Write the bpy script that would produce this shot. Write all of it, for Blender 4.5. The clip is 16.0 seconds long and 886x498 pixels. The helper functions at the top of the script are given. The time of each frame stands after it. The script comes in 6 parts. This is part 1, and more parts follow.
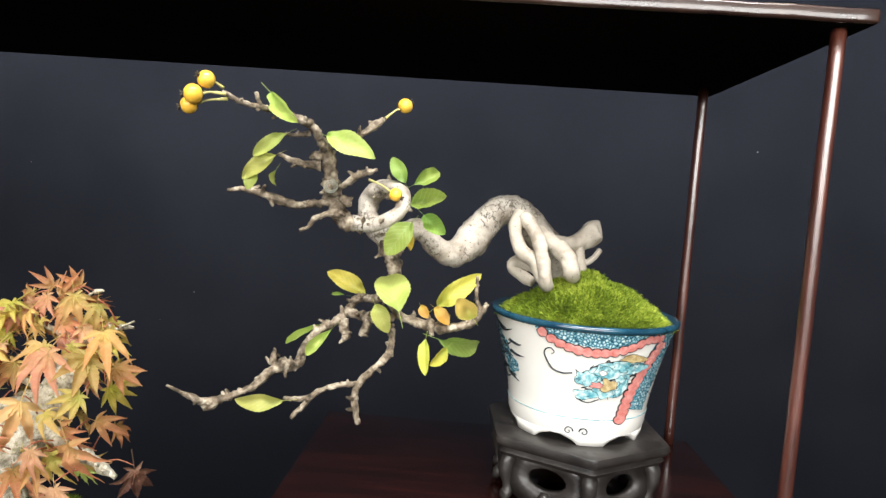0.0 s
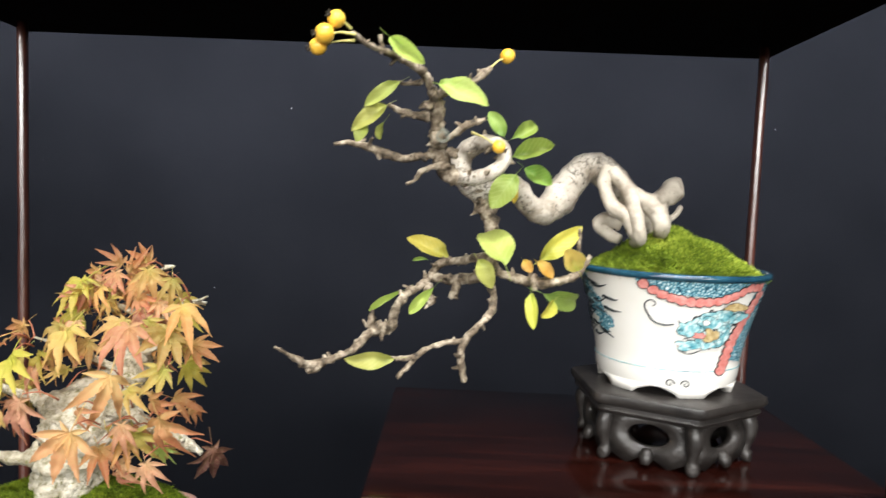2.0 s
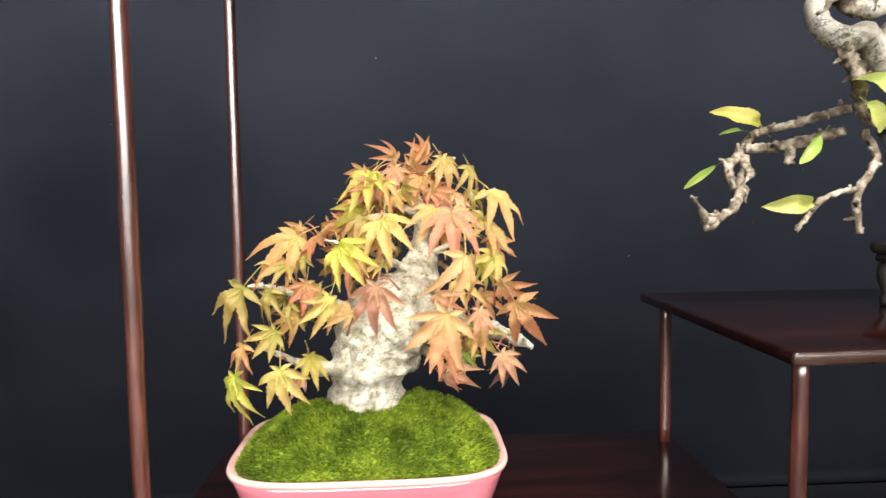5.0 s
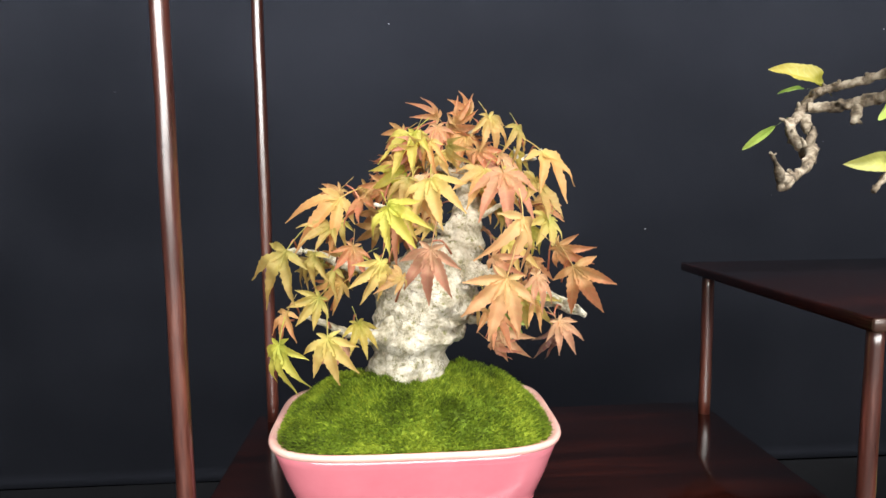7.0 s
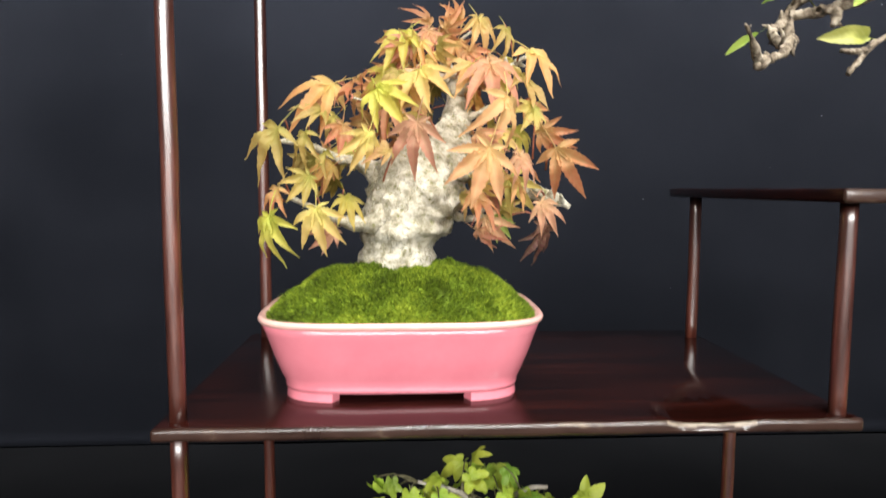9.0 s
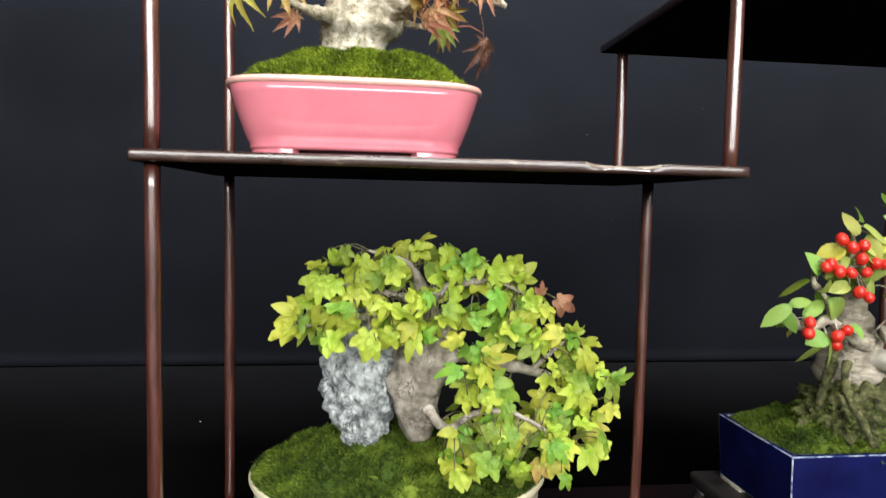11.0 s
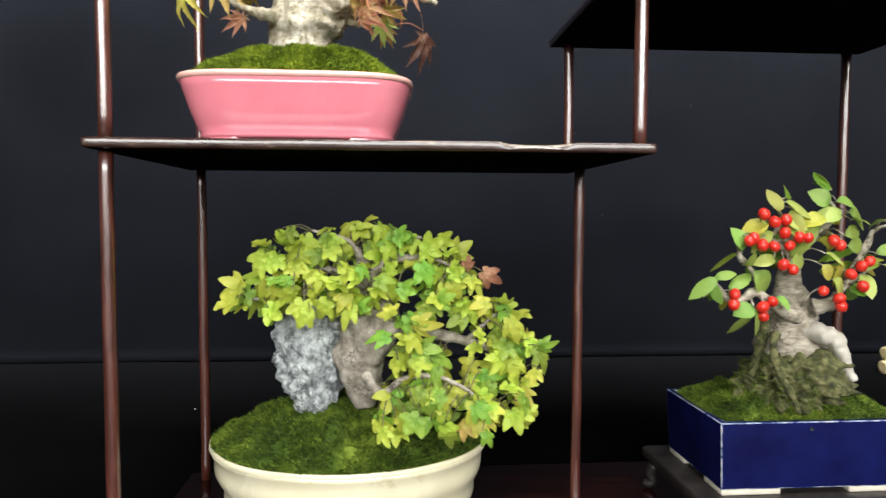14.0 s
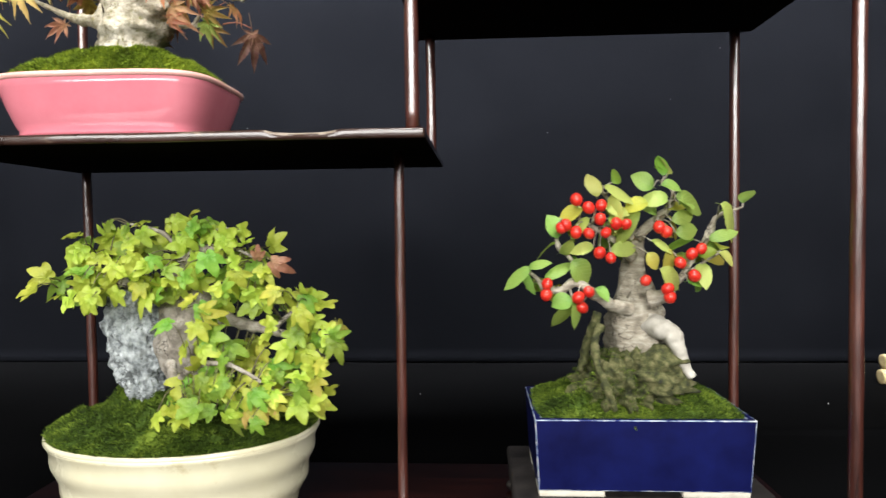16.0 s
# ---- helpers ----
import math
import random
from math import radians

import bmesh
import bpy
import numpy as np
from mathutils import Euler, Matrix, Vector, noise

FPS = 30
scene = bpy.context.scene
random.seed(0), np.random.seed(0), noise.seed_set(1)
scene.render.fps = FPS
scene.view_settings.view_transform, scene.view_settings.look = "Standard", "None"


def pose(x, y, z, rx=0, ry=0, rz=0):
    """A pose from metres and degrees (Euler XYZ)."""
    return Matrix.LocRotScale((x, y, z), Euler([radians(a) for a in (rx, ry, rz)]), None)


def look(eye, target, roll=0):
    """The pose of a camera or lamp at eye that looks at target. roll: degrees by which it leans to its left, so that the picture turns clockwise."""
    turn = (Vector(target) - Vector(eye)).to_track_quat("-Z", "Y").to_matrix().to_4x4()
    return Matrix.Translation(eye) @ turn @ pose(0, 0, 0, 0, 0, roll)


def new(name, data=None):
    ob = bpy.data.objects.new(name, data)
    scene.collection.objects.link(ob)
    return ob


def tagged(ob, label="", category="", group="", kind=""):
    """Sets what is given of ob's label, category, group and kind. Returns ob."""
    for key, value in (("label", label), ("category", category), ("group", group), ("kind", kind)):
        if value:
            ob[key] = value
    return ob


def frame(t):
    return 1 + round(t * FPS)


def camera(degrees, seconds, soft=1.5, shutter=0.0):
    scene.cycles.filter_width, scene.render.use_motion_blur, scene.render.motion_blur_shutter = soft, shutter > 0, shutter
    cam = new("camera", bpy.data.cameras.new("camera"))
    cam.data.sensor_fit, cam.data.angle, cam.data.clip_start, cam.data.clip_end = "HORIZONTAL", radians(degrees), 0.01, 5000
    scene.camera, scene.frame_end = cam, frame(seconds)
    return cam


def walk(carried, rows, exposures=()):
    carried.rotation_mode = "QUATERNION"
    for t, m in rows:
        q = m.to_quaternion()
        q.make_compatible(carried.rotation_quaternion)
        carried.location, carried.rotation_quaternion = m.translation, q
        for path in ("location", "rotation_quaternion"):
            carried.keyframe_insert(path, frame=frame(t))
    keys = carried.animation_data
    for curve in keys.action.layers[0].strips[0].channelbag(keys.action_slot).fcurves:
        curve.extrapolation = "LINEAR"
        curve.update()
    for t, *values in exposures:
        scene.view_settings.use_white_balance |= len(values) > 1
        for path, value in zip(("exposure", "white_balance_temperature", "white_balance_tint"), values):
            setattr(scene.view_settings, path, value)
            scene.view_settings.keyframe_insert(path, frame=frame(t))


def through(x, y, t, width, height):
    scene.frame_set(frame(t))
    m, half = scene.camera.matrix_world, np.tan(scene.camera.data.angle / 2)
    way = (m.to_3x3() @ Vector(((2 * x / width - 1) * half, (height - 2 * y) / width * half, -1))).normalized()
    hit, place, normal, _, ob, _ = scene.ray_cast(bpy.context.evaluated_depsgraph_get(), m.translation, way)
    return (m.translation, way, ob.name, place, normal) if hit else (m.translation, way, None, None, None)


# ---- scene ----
# ---------------------------------------------------------------- camera
cam = camera(68.60, 16.0, soft=1.4, shutter=0.6)


def eye_pose(x, y, z, yaw, pitch, roll):
    a, b = radians(yaw), radians(pitch)
    ahead = Vector((-math.sin(a) * math.cos(b), math.cos(a) * math.cos(b), math.sin(b)))
    return look((x, y, z), Vector((x, y, z)) + ahead, roll)


PATH = [
    (0, 0.1086, 0.0160, 0.6064, 2.37, -4.49, 4.06),
    (0.5, 0.1072, 0.0182, 0.6047, 2.96, -4.57, 3.97),
    (1, 0.0932, 0.0138, 0.5933, 2.56, -3.45, 4.12),
    (1.5, 0.0733, 0.0105, 0.5826, 1.83, -3.21, 3.56),
    (2, 0.0417, 0.0167, 0.5740, 0.81, -4.02, 2.35),
    (2.5, 0.0007, 0.0217, 0.5533, 0.87, -3.60, 0.43),
    (3, -0.0800, 0.0210, 0.5265, -2.39, -2.54, -0.58),
    (3.5, -0.1305, 0.0271, 0.5160, -3.58, -3.19, -1.11),
    (4, -0.1590, 0.0335, 0.5022, -4.65, -2.79, -1.22),
    (4.5, -0.1644, 0.0473, 0.5014, -2.93, -4.36, -0.94),
    (4.7, -0.1754, 0.0465, 0.4961, -3.22, -4.07, -0.72),
    (6.8, -0.2125, 0.0668, 0.4880, -3.09, -6.39, -0.79),
    (7, -0.2180, 0.0679, 0.4842, -3.69, -6.18, -0.59),
    (7.5, -0.2227, 0.0693, 0.4766, -4.11, -6.28, -0.58),
    (8, -0.2281, 0.0702, 0.4644, -5.05, -6.59, -0.10),
    (8.5, -0.2241, 0.0662, 0.4374, -4.69, -4.95, 0.00),
    (9, -0.2089, 0.0504, 0.4173, -3.21, -5.36, 0.24),
    (9.5, -0.2161, 0.0368, 0.3912, -5.76, -6.15, 1.14),
    (10, -0.2039, 0.0109, 0.3668, -5.85, -6.90, 1.43),
    (10.2, -0.1979, -0.0003, 0.3423, -5.68, -5.40, 1.40),
    (12.3, -0.2223, -0.0138, 0.2533, -9.66, -3.16, 0.90),
    (12.5, -0.2164, -0.0182, 0.2519, -9.06, -2.87, 0.81),
    (13, -0.1969, -0.0284, 0.2501, -7.35, -2.42, 0.61),
    (13.5, -0.1736, -0.0370, 0.2506, -5.60, -2.33, 0.43),
    (14, -0.1449, -0.0475, 0.2562, -4.32, -3.05, 0.22),
    (14.5, -0.0900, -0.0628, 0.2609, -1.37, -3.82, 0.16),
    (15, -0.0361, -0.0700, 0.2555, 0.69, -3.38, -0.01),
    (15.5, 0.0009, -0.0511, 0.2460, 0.62, -2.59, -0.21),
    (16, 0.0560, -0.0481, 0.2395, 3.22, -1.95, -0.65),
]
walk(cam, [(row[0], eye_pose(*row[1:])) for row in PATH],
     exposures=((0.0, -0.12), (2.0, -0.12), (2.5, 0.0), (3.0, 0.18), (3.5, 0.22), (4.5, 0.28), (7.0, 0.10), (10.0, 0.15), (12.5, 0.02), (16.0, 0.10)))

# ---------------------------------------------------------------- light
world = bpy.data.worlds.new("hall_light")
scene.world = world
world.use_nodes = True
world.node_tree.nodes["Background"].inputs["Color"].default_value = (0.75, 0.85, 1.0, 1)
world.node_tree.nodes["Background"].inputs["Strength"].default_value = 0.01


def area_lamp(name, eye, target, sx, sy, watts, colour, spread=180):
    data = bpy.data.lights.new(name, "AREA")
    data.shape, data.size, data.size_y, data.energy, data.color = "RECTANGLE", sx, sy, watts, colour
    data.spread = radians(spread)
    ob = new(name, data)
    ob.matrix_world = look(eye, target)
    return ob


# the wide bright windows of the hall in front of the rack, a ceiling tube above it, and an unseen lamp added to
# brighten the upper backdrop
area_lamp("window_light", (-0.1, -2.90, 1.28), (-0.05, 0.45, 0.42), 4.6, 0.95, 218, (0.995, 0.985, 0.955))
area_lamp("ceiling_tube", (0.15, -0.15, 1.45), (-0.20, 1.1, 0.76), 0.9, 0.16, 20, (0.995, 0.985, 0.96), 115)
area_lamp("rear_ceiling_tube", (-0.10, 0.78, 1.32), (-0.10, 1.1, 0.72), 2.6, 0.08, 29, (0.985, 0.985, 1.0), 60)

# ---------------------------------------------------------------- materials


def nodes_of(name):
    m = bpy.data.materials.new(name)
    m.use_nodes = True
    nt = m.node_tree
    return m, nt, nt.nodes["Principled BSDF"], nt.nodes["Material Output"]


def noise_node(nt, scale, detail=6, rough=0.6, stretch=None, coords="Object"):
    tc = nt.nodes.new("ShaderNodeTexCoord")
    n = nt.nodes.new("ShaderNodeTexNoise")
    n.inputs["Scale"].default_value, n.inputs["Detail"].default_value = scale, detail
    n.inputs["Roughness"].default_value = rough
    if stretch:
        mp = nt.nodes.new("ShaderNodeMapping")
        mp.inputs["Scale"].default_value = stretch
        nt.links.new(tc.outputs[coords], mp.inputs["Vector"])
        nt.links.new(mp.outputs["Vector"], n.inputs["Vector"])
    else:
        nt.links.new(tc.outputs[coords], n.inputs["Vector"])
    return n


def ramp(nt, source, stops):
    r = nt.nodes.new("ShaderNodeValToRGB")
    el = r.color_ramp.elements
    while len(el) < len(stops):
        el.new(0.5)
    for e, (pos, col) in zip(el, stops):
        e.position, e.color = pos, (*col, 1)
    nt.links.new(source, r.inputs["Fac"])
    return r


def surface(name, stops, scale, rough=0.6, bump=0.3, bump_scale=None, depth=0.001, stretch=None, spots=None, coat=0.0, rough_vary=0.1, spec=0.5, cracks=None, coat_rough=0.12, coat_ior=1.5):
    """A procedural surface: colour from a noise, a second finer noise for relief, roughness that varies."""
    m, nt, p, _ = nodes_of(name)
    n1 = noise_node(nt, scale, 8, 0.62, stretch)
    col = ramp(nt, n1.outputs["Fac"], stops).outputs["Color"]
    if spots:
        size, lo, hi, tint = spots
        n3 = noise_node(nt, size, 4, 0.7)
        mask = ramp(nt, n3.outputs["Fac"], [(lo, (0, 0, 0)), (hi, (1, 1, 1))])
        mx = nt.nodes.new("ShaderNodeMix")
        mx.data_type = "RGBA"
        nt.links.new(mask.outputs["Color"], mx.inputs["Factor"])
        nt.links.new(col, mx.inputs["A"])
        mx.inputs["B"].default_value = (*tint, 1)
        col = mx.outputs["Result"]
    if cracks:
        size, half_width, tint = cracks
        n4 = noise_node(nt, size, 3, 0.55)
        line = ramp(nt, n4.outputs["Fac"], [(0.5 - half_width, (0, 0, 0)), (0.5, (1, 1, 1)), (0.5 + half_width, (0, 0, 0))])
        n5 = noise_node(nt, size * 0.3, 2, 0.5)
        where = ramp(nt, n5.outputs["Fac"], [(0.46, (0, 0, 0)), (0.6, (1, 1, 1))])
        mul = nt.nodes.new("ShaderNodeMath")
        mul.operation = "MULTIPLY"
        nt.links.new(line.outputs["Color"], mul.inputs[0])
        nt.links.new(where.outputs["Color"], mul.inputs[1])
        mx = nt.nodes.new("ShaderNodeMix")
        mx.data_type = "RGBA"
        nt.links.new(mul.outputs[0], mx.inputs["Factor"])
        nt.links.new(col, mx.inputs["A"])
        mx.inputs["B"].default_value = (*tint, 1)
        col = mx.outputs["Result"]
    nt.links.new(col, p.inputs["Base Color"])
    n2 = noise_node(nt, bump_scale or scale * 4, 6, 0.6, stretch)
    b = nt.nodes.new("ShaderNodeBump")
    b.inputs["Strength"].default_value, b.inputs["Distance"].default_value = bump, depth
    nt.links.new(n2.outputs["Fac"], b.inputs["Height"])
    nt.links.new(b.outputs["Normal"], p.inputs["Normal"])
    rr = ramp(nt, n1.outputs["Fac"], [(0.3, (max(rough - rough_vary, 0.02),) * 3), (0.7, (min(rough + rough_vary, 1),) * 3)])
    nt.links.new(rr.outputs["Color"], p.inputs["Roughness"])
    p.inputs["Specular IOR Level"].default_value = spec
    if coat:
        p.inputs["Coat Weight"].default_value, p.inputs["Coat Roughness"].default_value = coat, coat_rough
        p.inputs["Coat IOR"].default_value = coat_ior
    return m


def leaf_material(name, heart, tip, vary=0.10, gloss=0.5, through=0.40, veins=0.09):
    """A thin leaf: colour runs from the stalk to the tips, with veins, blotches and light that passes through."""
    m, nt, p, out = nodes_of(name)
    uv = nt.nodes.new("ShaderNodeUVMap")
    sep = nt.nodes.new("ShaderNodeSeparateXYZ")
    nt.links.new(uv.outputs["UV"], sep.inputs["Vector"])
    n = noise_node(nt, 3.0, 5, 0.65)
    add = nt.nodes.new("ShaderNodeMath")
    add.operation = "MULTIPLY_ADD"
    nt.links.new(n.outputs["Fac"], add.inputs[0])
    add.inputs[1].default_value = 0.9
    nt.links.new(sep.outputs["X"], add.inputs[2])
    spread_out = nt.nodes.new("ShaderNodeMapRange")
    spread_out.inputs["From Min"].default_value, spread_out.inputs["From Max"].default_value = 0.3, 1.65
    nt.links.new(add.outputs[0], spread_out.inputs["Value"])
    dry = (tip[0] * 0.75, tip[1] * 0.55, tip[2] * 0.7)
    grade = ramp(nt, spread_out.outputs["Result"], [(0.05, heart), (0.55, tip), (0.86, tip), (0.97, dry)])
    info = nt.nodes.new("ShaderNodeObjectInfo")
    hsv = nt.nodes.new("ShaderNodeHueSaturation")
    spread = nt.nodes.new("ShaderNodeMapRange")
    spread.inputs["To Min"].default_value, spread.inputs["To Max"].default_value = 0.5 - vary * 0.25, 0.5 + vary * 0.25
    nt.links.new(info.outputs["Random"], spread.inputs["Value"])
    nt.links.new(spread.outputs["Result"], hsv.inputs["Hue"])
    bright = nt.nodes.new("ShaderNodeMapRange")
    bright.inputs["To Min"].default_value, bright.inputs["To Max"].default_value = 0.82, 1.14
    nt.links.new(info.outputs["Random"], bright.inputs["Value"])
    nt.links.new(bright.outputs["Result"], hsv.inputs["Value"])
    nt.links.new(grade.outputs["Color"], hsv.inputs["Color"])
    # veins: v runs across the blade, side veins slant towards the tip
    av = nt.nodes.new("ShaderNodeMath")
    av.operation = "ABSOLUTE"
    nt.links.new(sep.outputs["Y"], av.inputs[0])
    slant = nt.nodes.new("ShaderNodeMath")
    slant.operation = "MULTIPLY_ADD"
    nt.links.new(av.outputs[0], slant.inputs[0])
    slant.inputs[1].default_value = -0.75
    nt.links.new(sep.outputs["X"], slant.inputs[2])
    ping = nt.nodes.new("ShaderNodeMath")
    ping.operation = "PINGPONG"
    nt.links.new(slant.outputs[0], ping.inputs[0])
    ping.inputs[1].default_value = 0.065
    low = nt.nodes.new("ShaderNodeMath")
    low.operation = "MINIMUM"
    nt.links.new(ping.outputs[0], low.inputs[0])
    nt.links.new(av.outputs[0], low.inputs[1])
    vein = ramp(nt, low.outputs[0], [(0.0, (1, 1, 1)), (0.022, (0, 0, 0))])
    mx = nt.nodes.new("ShaderNodeMix")
    mx.data_type = "RGBA"
    mx.blend_type = "MIX"
    half = nt.nodes.new("ShaderNodeMath")
    half.operation = "MULTIPLY"
    half.inputs[1].default_value = veins
    nt.links.new(vein.outputs["Color"], half.inputs[0])
    nt.links.new(half.outputs[0], mx.inputs["Factor"])
    nt.links.new(hsv.outputs["Color"], mx.inputs["A"])
    mx.inputs["B"].default_value = (0.75, 0.75, 0.35, 1)
    nt.links.new(mx.outputs["Result"], p.inputs["Base Color"])
    p.inputs["Roughness"].default_value = gloss
    b = nt.nodes.new("ShaderNodeBump")
    b.inputs["Strength"].default_value, b.inputs["Distance"].default_value = 0.12, 0.0004
    b.invert = True
    nt.links.new(vein.outputs["Color"], b.inputs["Height"])
    nt.links.new(b.outputs["Normal"], p.inputs["Normal"])
    tr = nt.nodes.new("ShaderNodeBsdfTranslucent")
    nt.links.new(mx.outputs["Result"], tr.inputs["Color"])
    ms = nt.nodes.new("ShaderNodeMixShader")
    ms.inputs[0].default_value = through
    nt.links.new(p.outputs[0], ms.inputs[1])
    nt.links.new(tr.outputs[0], ms.inputs[2])
    nt.links.new(ms.outputs[0], out.inputs["Surface"])
    return m


def moss_material(name, dark, mid, light):
    m, nt, p, _ = nodes_of(name)
    geo = nt.nodes.new("ShaderNodeNewGeometry")
    n = noise_node(nt, 42, 6, 0.65)
    patches = noise_node(nt, 17, 3, 0.5)
    clump = nt.nodes.new("ShaderNodeMath")
    clump.operation = "MULTIPLY_ADD"
    nt.links.new(patches.outputs["Fac"], clump.inputs[0])
    clump.inputs[1].default_value = 0.7
    nt.links.new(n.outputs["Fac"], clump.inputs[2])
    level = nt.nodes.new("ShaderNodeMath")
    level.operation = "SUBTRACT"
    nt.links.new(clump.outputs[0], level.inputs[0])
    level.inputs[1].default_value = 0.35
    mixv = nt.nodes.new("ShaderNodeMath")
    mixv.operation = "MULTIPLY_ADD"
    nt.links.new(geo.outputs["Random Per Island"], mixv.inputs[0])
    mixv.inputs[1].default_value = 0.40
    nt.links.new(level.outputs[0], mixv.inputs[2])
    r = ramp(nt, mixv.outputs[0], [(0.38, dark), (0.7, mid), (1.0, light)])
    nt.links.new(r.outputs["Color"], p.inputs["Base Color"])
    p.inputs["Roughness"].default_value = 0.75
    p.inputs["Specular IOR Level"].default_value = 0.2
    return m


def scale_enamel(name):
    """Small overlapping scales: pale blue cells with dark painted outlines."""
    m, nt, p, _ = nodes_of(name)
    tc = nt.nodes.new("ShaderNodeTexCoord")
    vo = nt.nodes.new("ShaderNodeTexVoronoi")
    vo.feature = "DISTANCE_TO_EDGE"
    vo.inputs["Scale"].default_value = 500
    nt.links.new(tc.outputs["Object"], vo.inputs["Vector"])
    r = ramp(nt, vo.outputs["Distance"], [(0.03, (0.012, 0.05, 0.08)), (0.09, (0.09, 0.30, 0.40)), (0.24, (0.32, 0.56, 0.62)), (0.36, (0.74, 0.82, 0.82))])
    nt.links.new(r.outputs["Color"], p.inputs["Base Color"])
    p.inputs["Roughness"].default_value = 0.22
    p.inputs["Coat Weight"].default_value, p.inputs["Coat Roughness"].default_value = 0.4, 0.12
    return m


WOOD = surface("dark_rosewood", [(0.25, (0.0034, 0.0012, 0.0009)), (0.55, (0.0145, 0.0030, 0.0020)), (0.8, (0.038, 0.0076, 0.0045))], 26, 0.17, 0.10,
               bump_scale=90, depth=0.0004, stretch=(0.25, 3.0, 3.0), coat=0.35, rough_vary=0.07, spec=0.4)
POSTWOOD = surface("dark_red_post_wood", [(0.25, (0.018, 0.0050, 0.0036)), (0.52, (0.068, 0.0155, 0.0090)), (0.78, (0.170, 0.046, 0.025))], 55, 0.36, 0.7,
                   bump_scale=160, depth=0.0005, stretch=(3.0, 3.0, 0.35), coat=1.0, spec=0.9, coat_rough=0.26, coat_ior=1.75)
# the palest stop is wear and also paints bright glints along the edge
EDGEWOOD = surface("worn_shelf_edge", [(0.3, (0.014, 0.006, 0.0045)), (0.58, (0.040, 0.018, 0.012)), (0.74, (0.26, 0.19, 0.13))], 42, 0.32, 0.4,
                   bump_scale=120, depth=0.0006, stretch=(0.6, 2.0, 2.0), coat=0.7)
CHIPWOOD = surface("bare_chipped_wood", [(0.3, (0.10, 0.07, 0.05)), (0.6, (0.34, 0.28, 0.22)), (0.75, (0.55, 0.50, 0.44))], 90, 0.35, 0.5, bump_scale=260, depth=0.0006, stretch=(1.0, 3.0, 3.0))
# the shade under the boards, put into a near-black wood without gloss
SHADEWOOD = surface("unpolished_black_underside", [(0.3, (0.004, 0.003, 0.0028)), (0.7, (0.009, 0.006, 0.0055))], 40, 0.9, 0.3, bump_scale=160, depth=0.0004, spec=0.03)
CLOTH = surface("navy_black_cloth", [(0.3, (0.0034, 0.0038, 0.0052)), (0.7, (0.0064, 0.0070, 0.0092))], 3.2, 0.95, 0.35, bump_scale=900, depth=0.0004, rough_vary=0.03, spec=0.02)
TABLECLOTH = surface("black_table_cloth", [(0.3, (0.0022, 0.0023, 0.0026)), (0.7, (0.0042, 0.0043, 0.0048))], 4, 0.95, 0.35, bump_scale=900, depth=0.0004, rough_vary=0.03, spec=0.02)
LINT = surface("pale_lint", [(0.3, (0.3, 0.3, 0.3)), (0.7, (0.5, 0.5, 0.5))], 200, 0.9, 0.1)
PORCELAIN = surface("white_glazed_porcelain", [(0.3, (0.80, 0.77, 0.71)), (0.7, (0.86, 0.84, 0.80))], 16, 0.14, 0.05, bump_scale=60, depth=0.0003, coat=0.5)
RIMBLUE = surface("blue_glazed_rim", [(0.3, (0.006, 0.030, 0.055)), (0.7, (0.02, 0.085, 0.13))], 80, 0.18, 0.1, coat=0.5)
TEAL = surface("teal_enamel", [(0.34, (0.09, 0.33, 0.40)), (0.5, (0.27, 0.54, 0.58)), (0.60, (0.62, 0.78, 0.78))], 300, 0.22, 0.1, coat=0.4, cracks=(330, 0.05, (0.01, 0.05, 0.07)))
DEEPBLUE = scale_enamel("blue_scale_enamel")
CORAL = surface("coral_red_enamel", [(0.3, (0.56, 0.13, 0.11)), (0.7, (0.78, 0.38, 0.34))], 220, 0.22, 0.1, coat=0.4)
INK = surface("black_enamel_line", [(0.3, (0.008, 0.012, 0.016)), (0.7, (0.02, 0.03, 0.035))], 300, 0.3, 0.1)
OCHRE = surface("ochre_enamel", [(0.3, (0.34, 0.22, 0.09)), (0.7, (0.62, 0.50, 0.26))], 300, 0.25, 0.1)
PINKGLAZE = surface("pink_glaze", [(0.3, (0.68, 0.185, 0.235)), (0.7, (0.76, 0.245, 0.295))], 22, 0.16, 0.06, bump_scale=70, depth=0.0003, coat=0.5)
PINKPALE = surface("pale_pink_glaze_edge", [(0.3, (0.80, 0.40, 0.36)), (0.7, (0.85, 0.54, 0.46))], 60, 0.2, 0.08, coat=0.4)
CREAM = surface("cream_glaze", [(0.3, (0.72, 0.66, 0.45)), (0.7, (0.82, 0.78, 0.58))], 18, 0.24, 0.2, bump_scale=45, depth=0.0008, coat=0.35, spots=(60, 0.62, 0.75, (0.62, 0.54, 0.33)))
BLUEGLAZE = surface("cobalt_blue_glaze", [(0.3, (0.0020, 0.0028, 0.034)), (0.7, (0.004, 0.007, 0.075))], 30, 0.62, 0.2, bump_scale=110, depth=0.0004, spec=0.1)
BLUEEDGE = surface("pale_glaze_break", [(0.40, (0.01, 0.02, 0.12)), (0.50, (0.20, 0.25, 0.38)), (0.68, (0.66, 0.67, 0.68))], 110, 0.3, 0.2)
BARECLAY = surface("bare_pale_clay", [(0.3, (0.50, 0.46, 0.38)), (0.7, (0.66, 0.62, 0.53))], 120, 0.7, 0.3)
STANDWOOD = surface("ebonised_carved_wood", [(0.3, (0.012, 0.0105, 0.010)), (0.7, (0.036, 0.031, 0.028))], 60, 0.42, 0.5, bump_scale=180, depth=0.0006, coat=0.1)
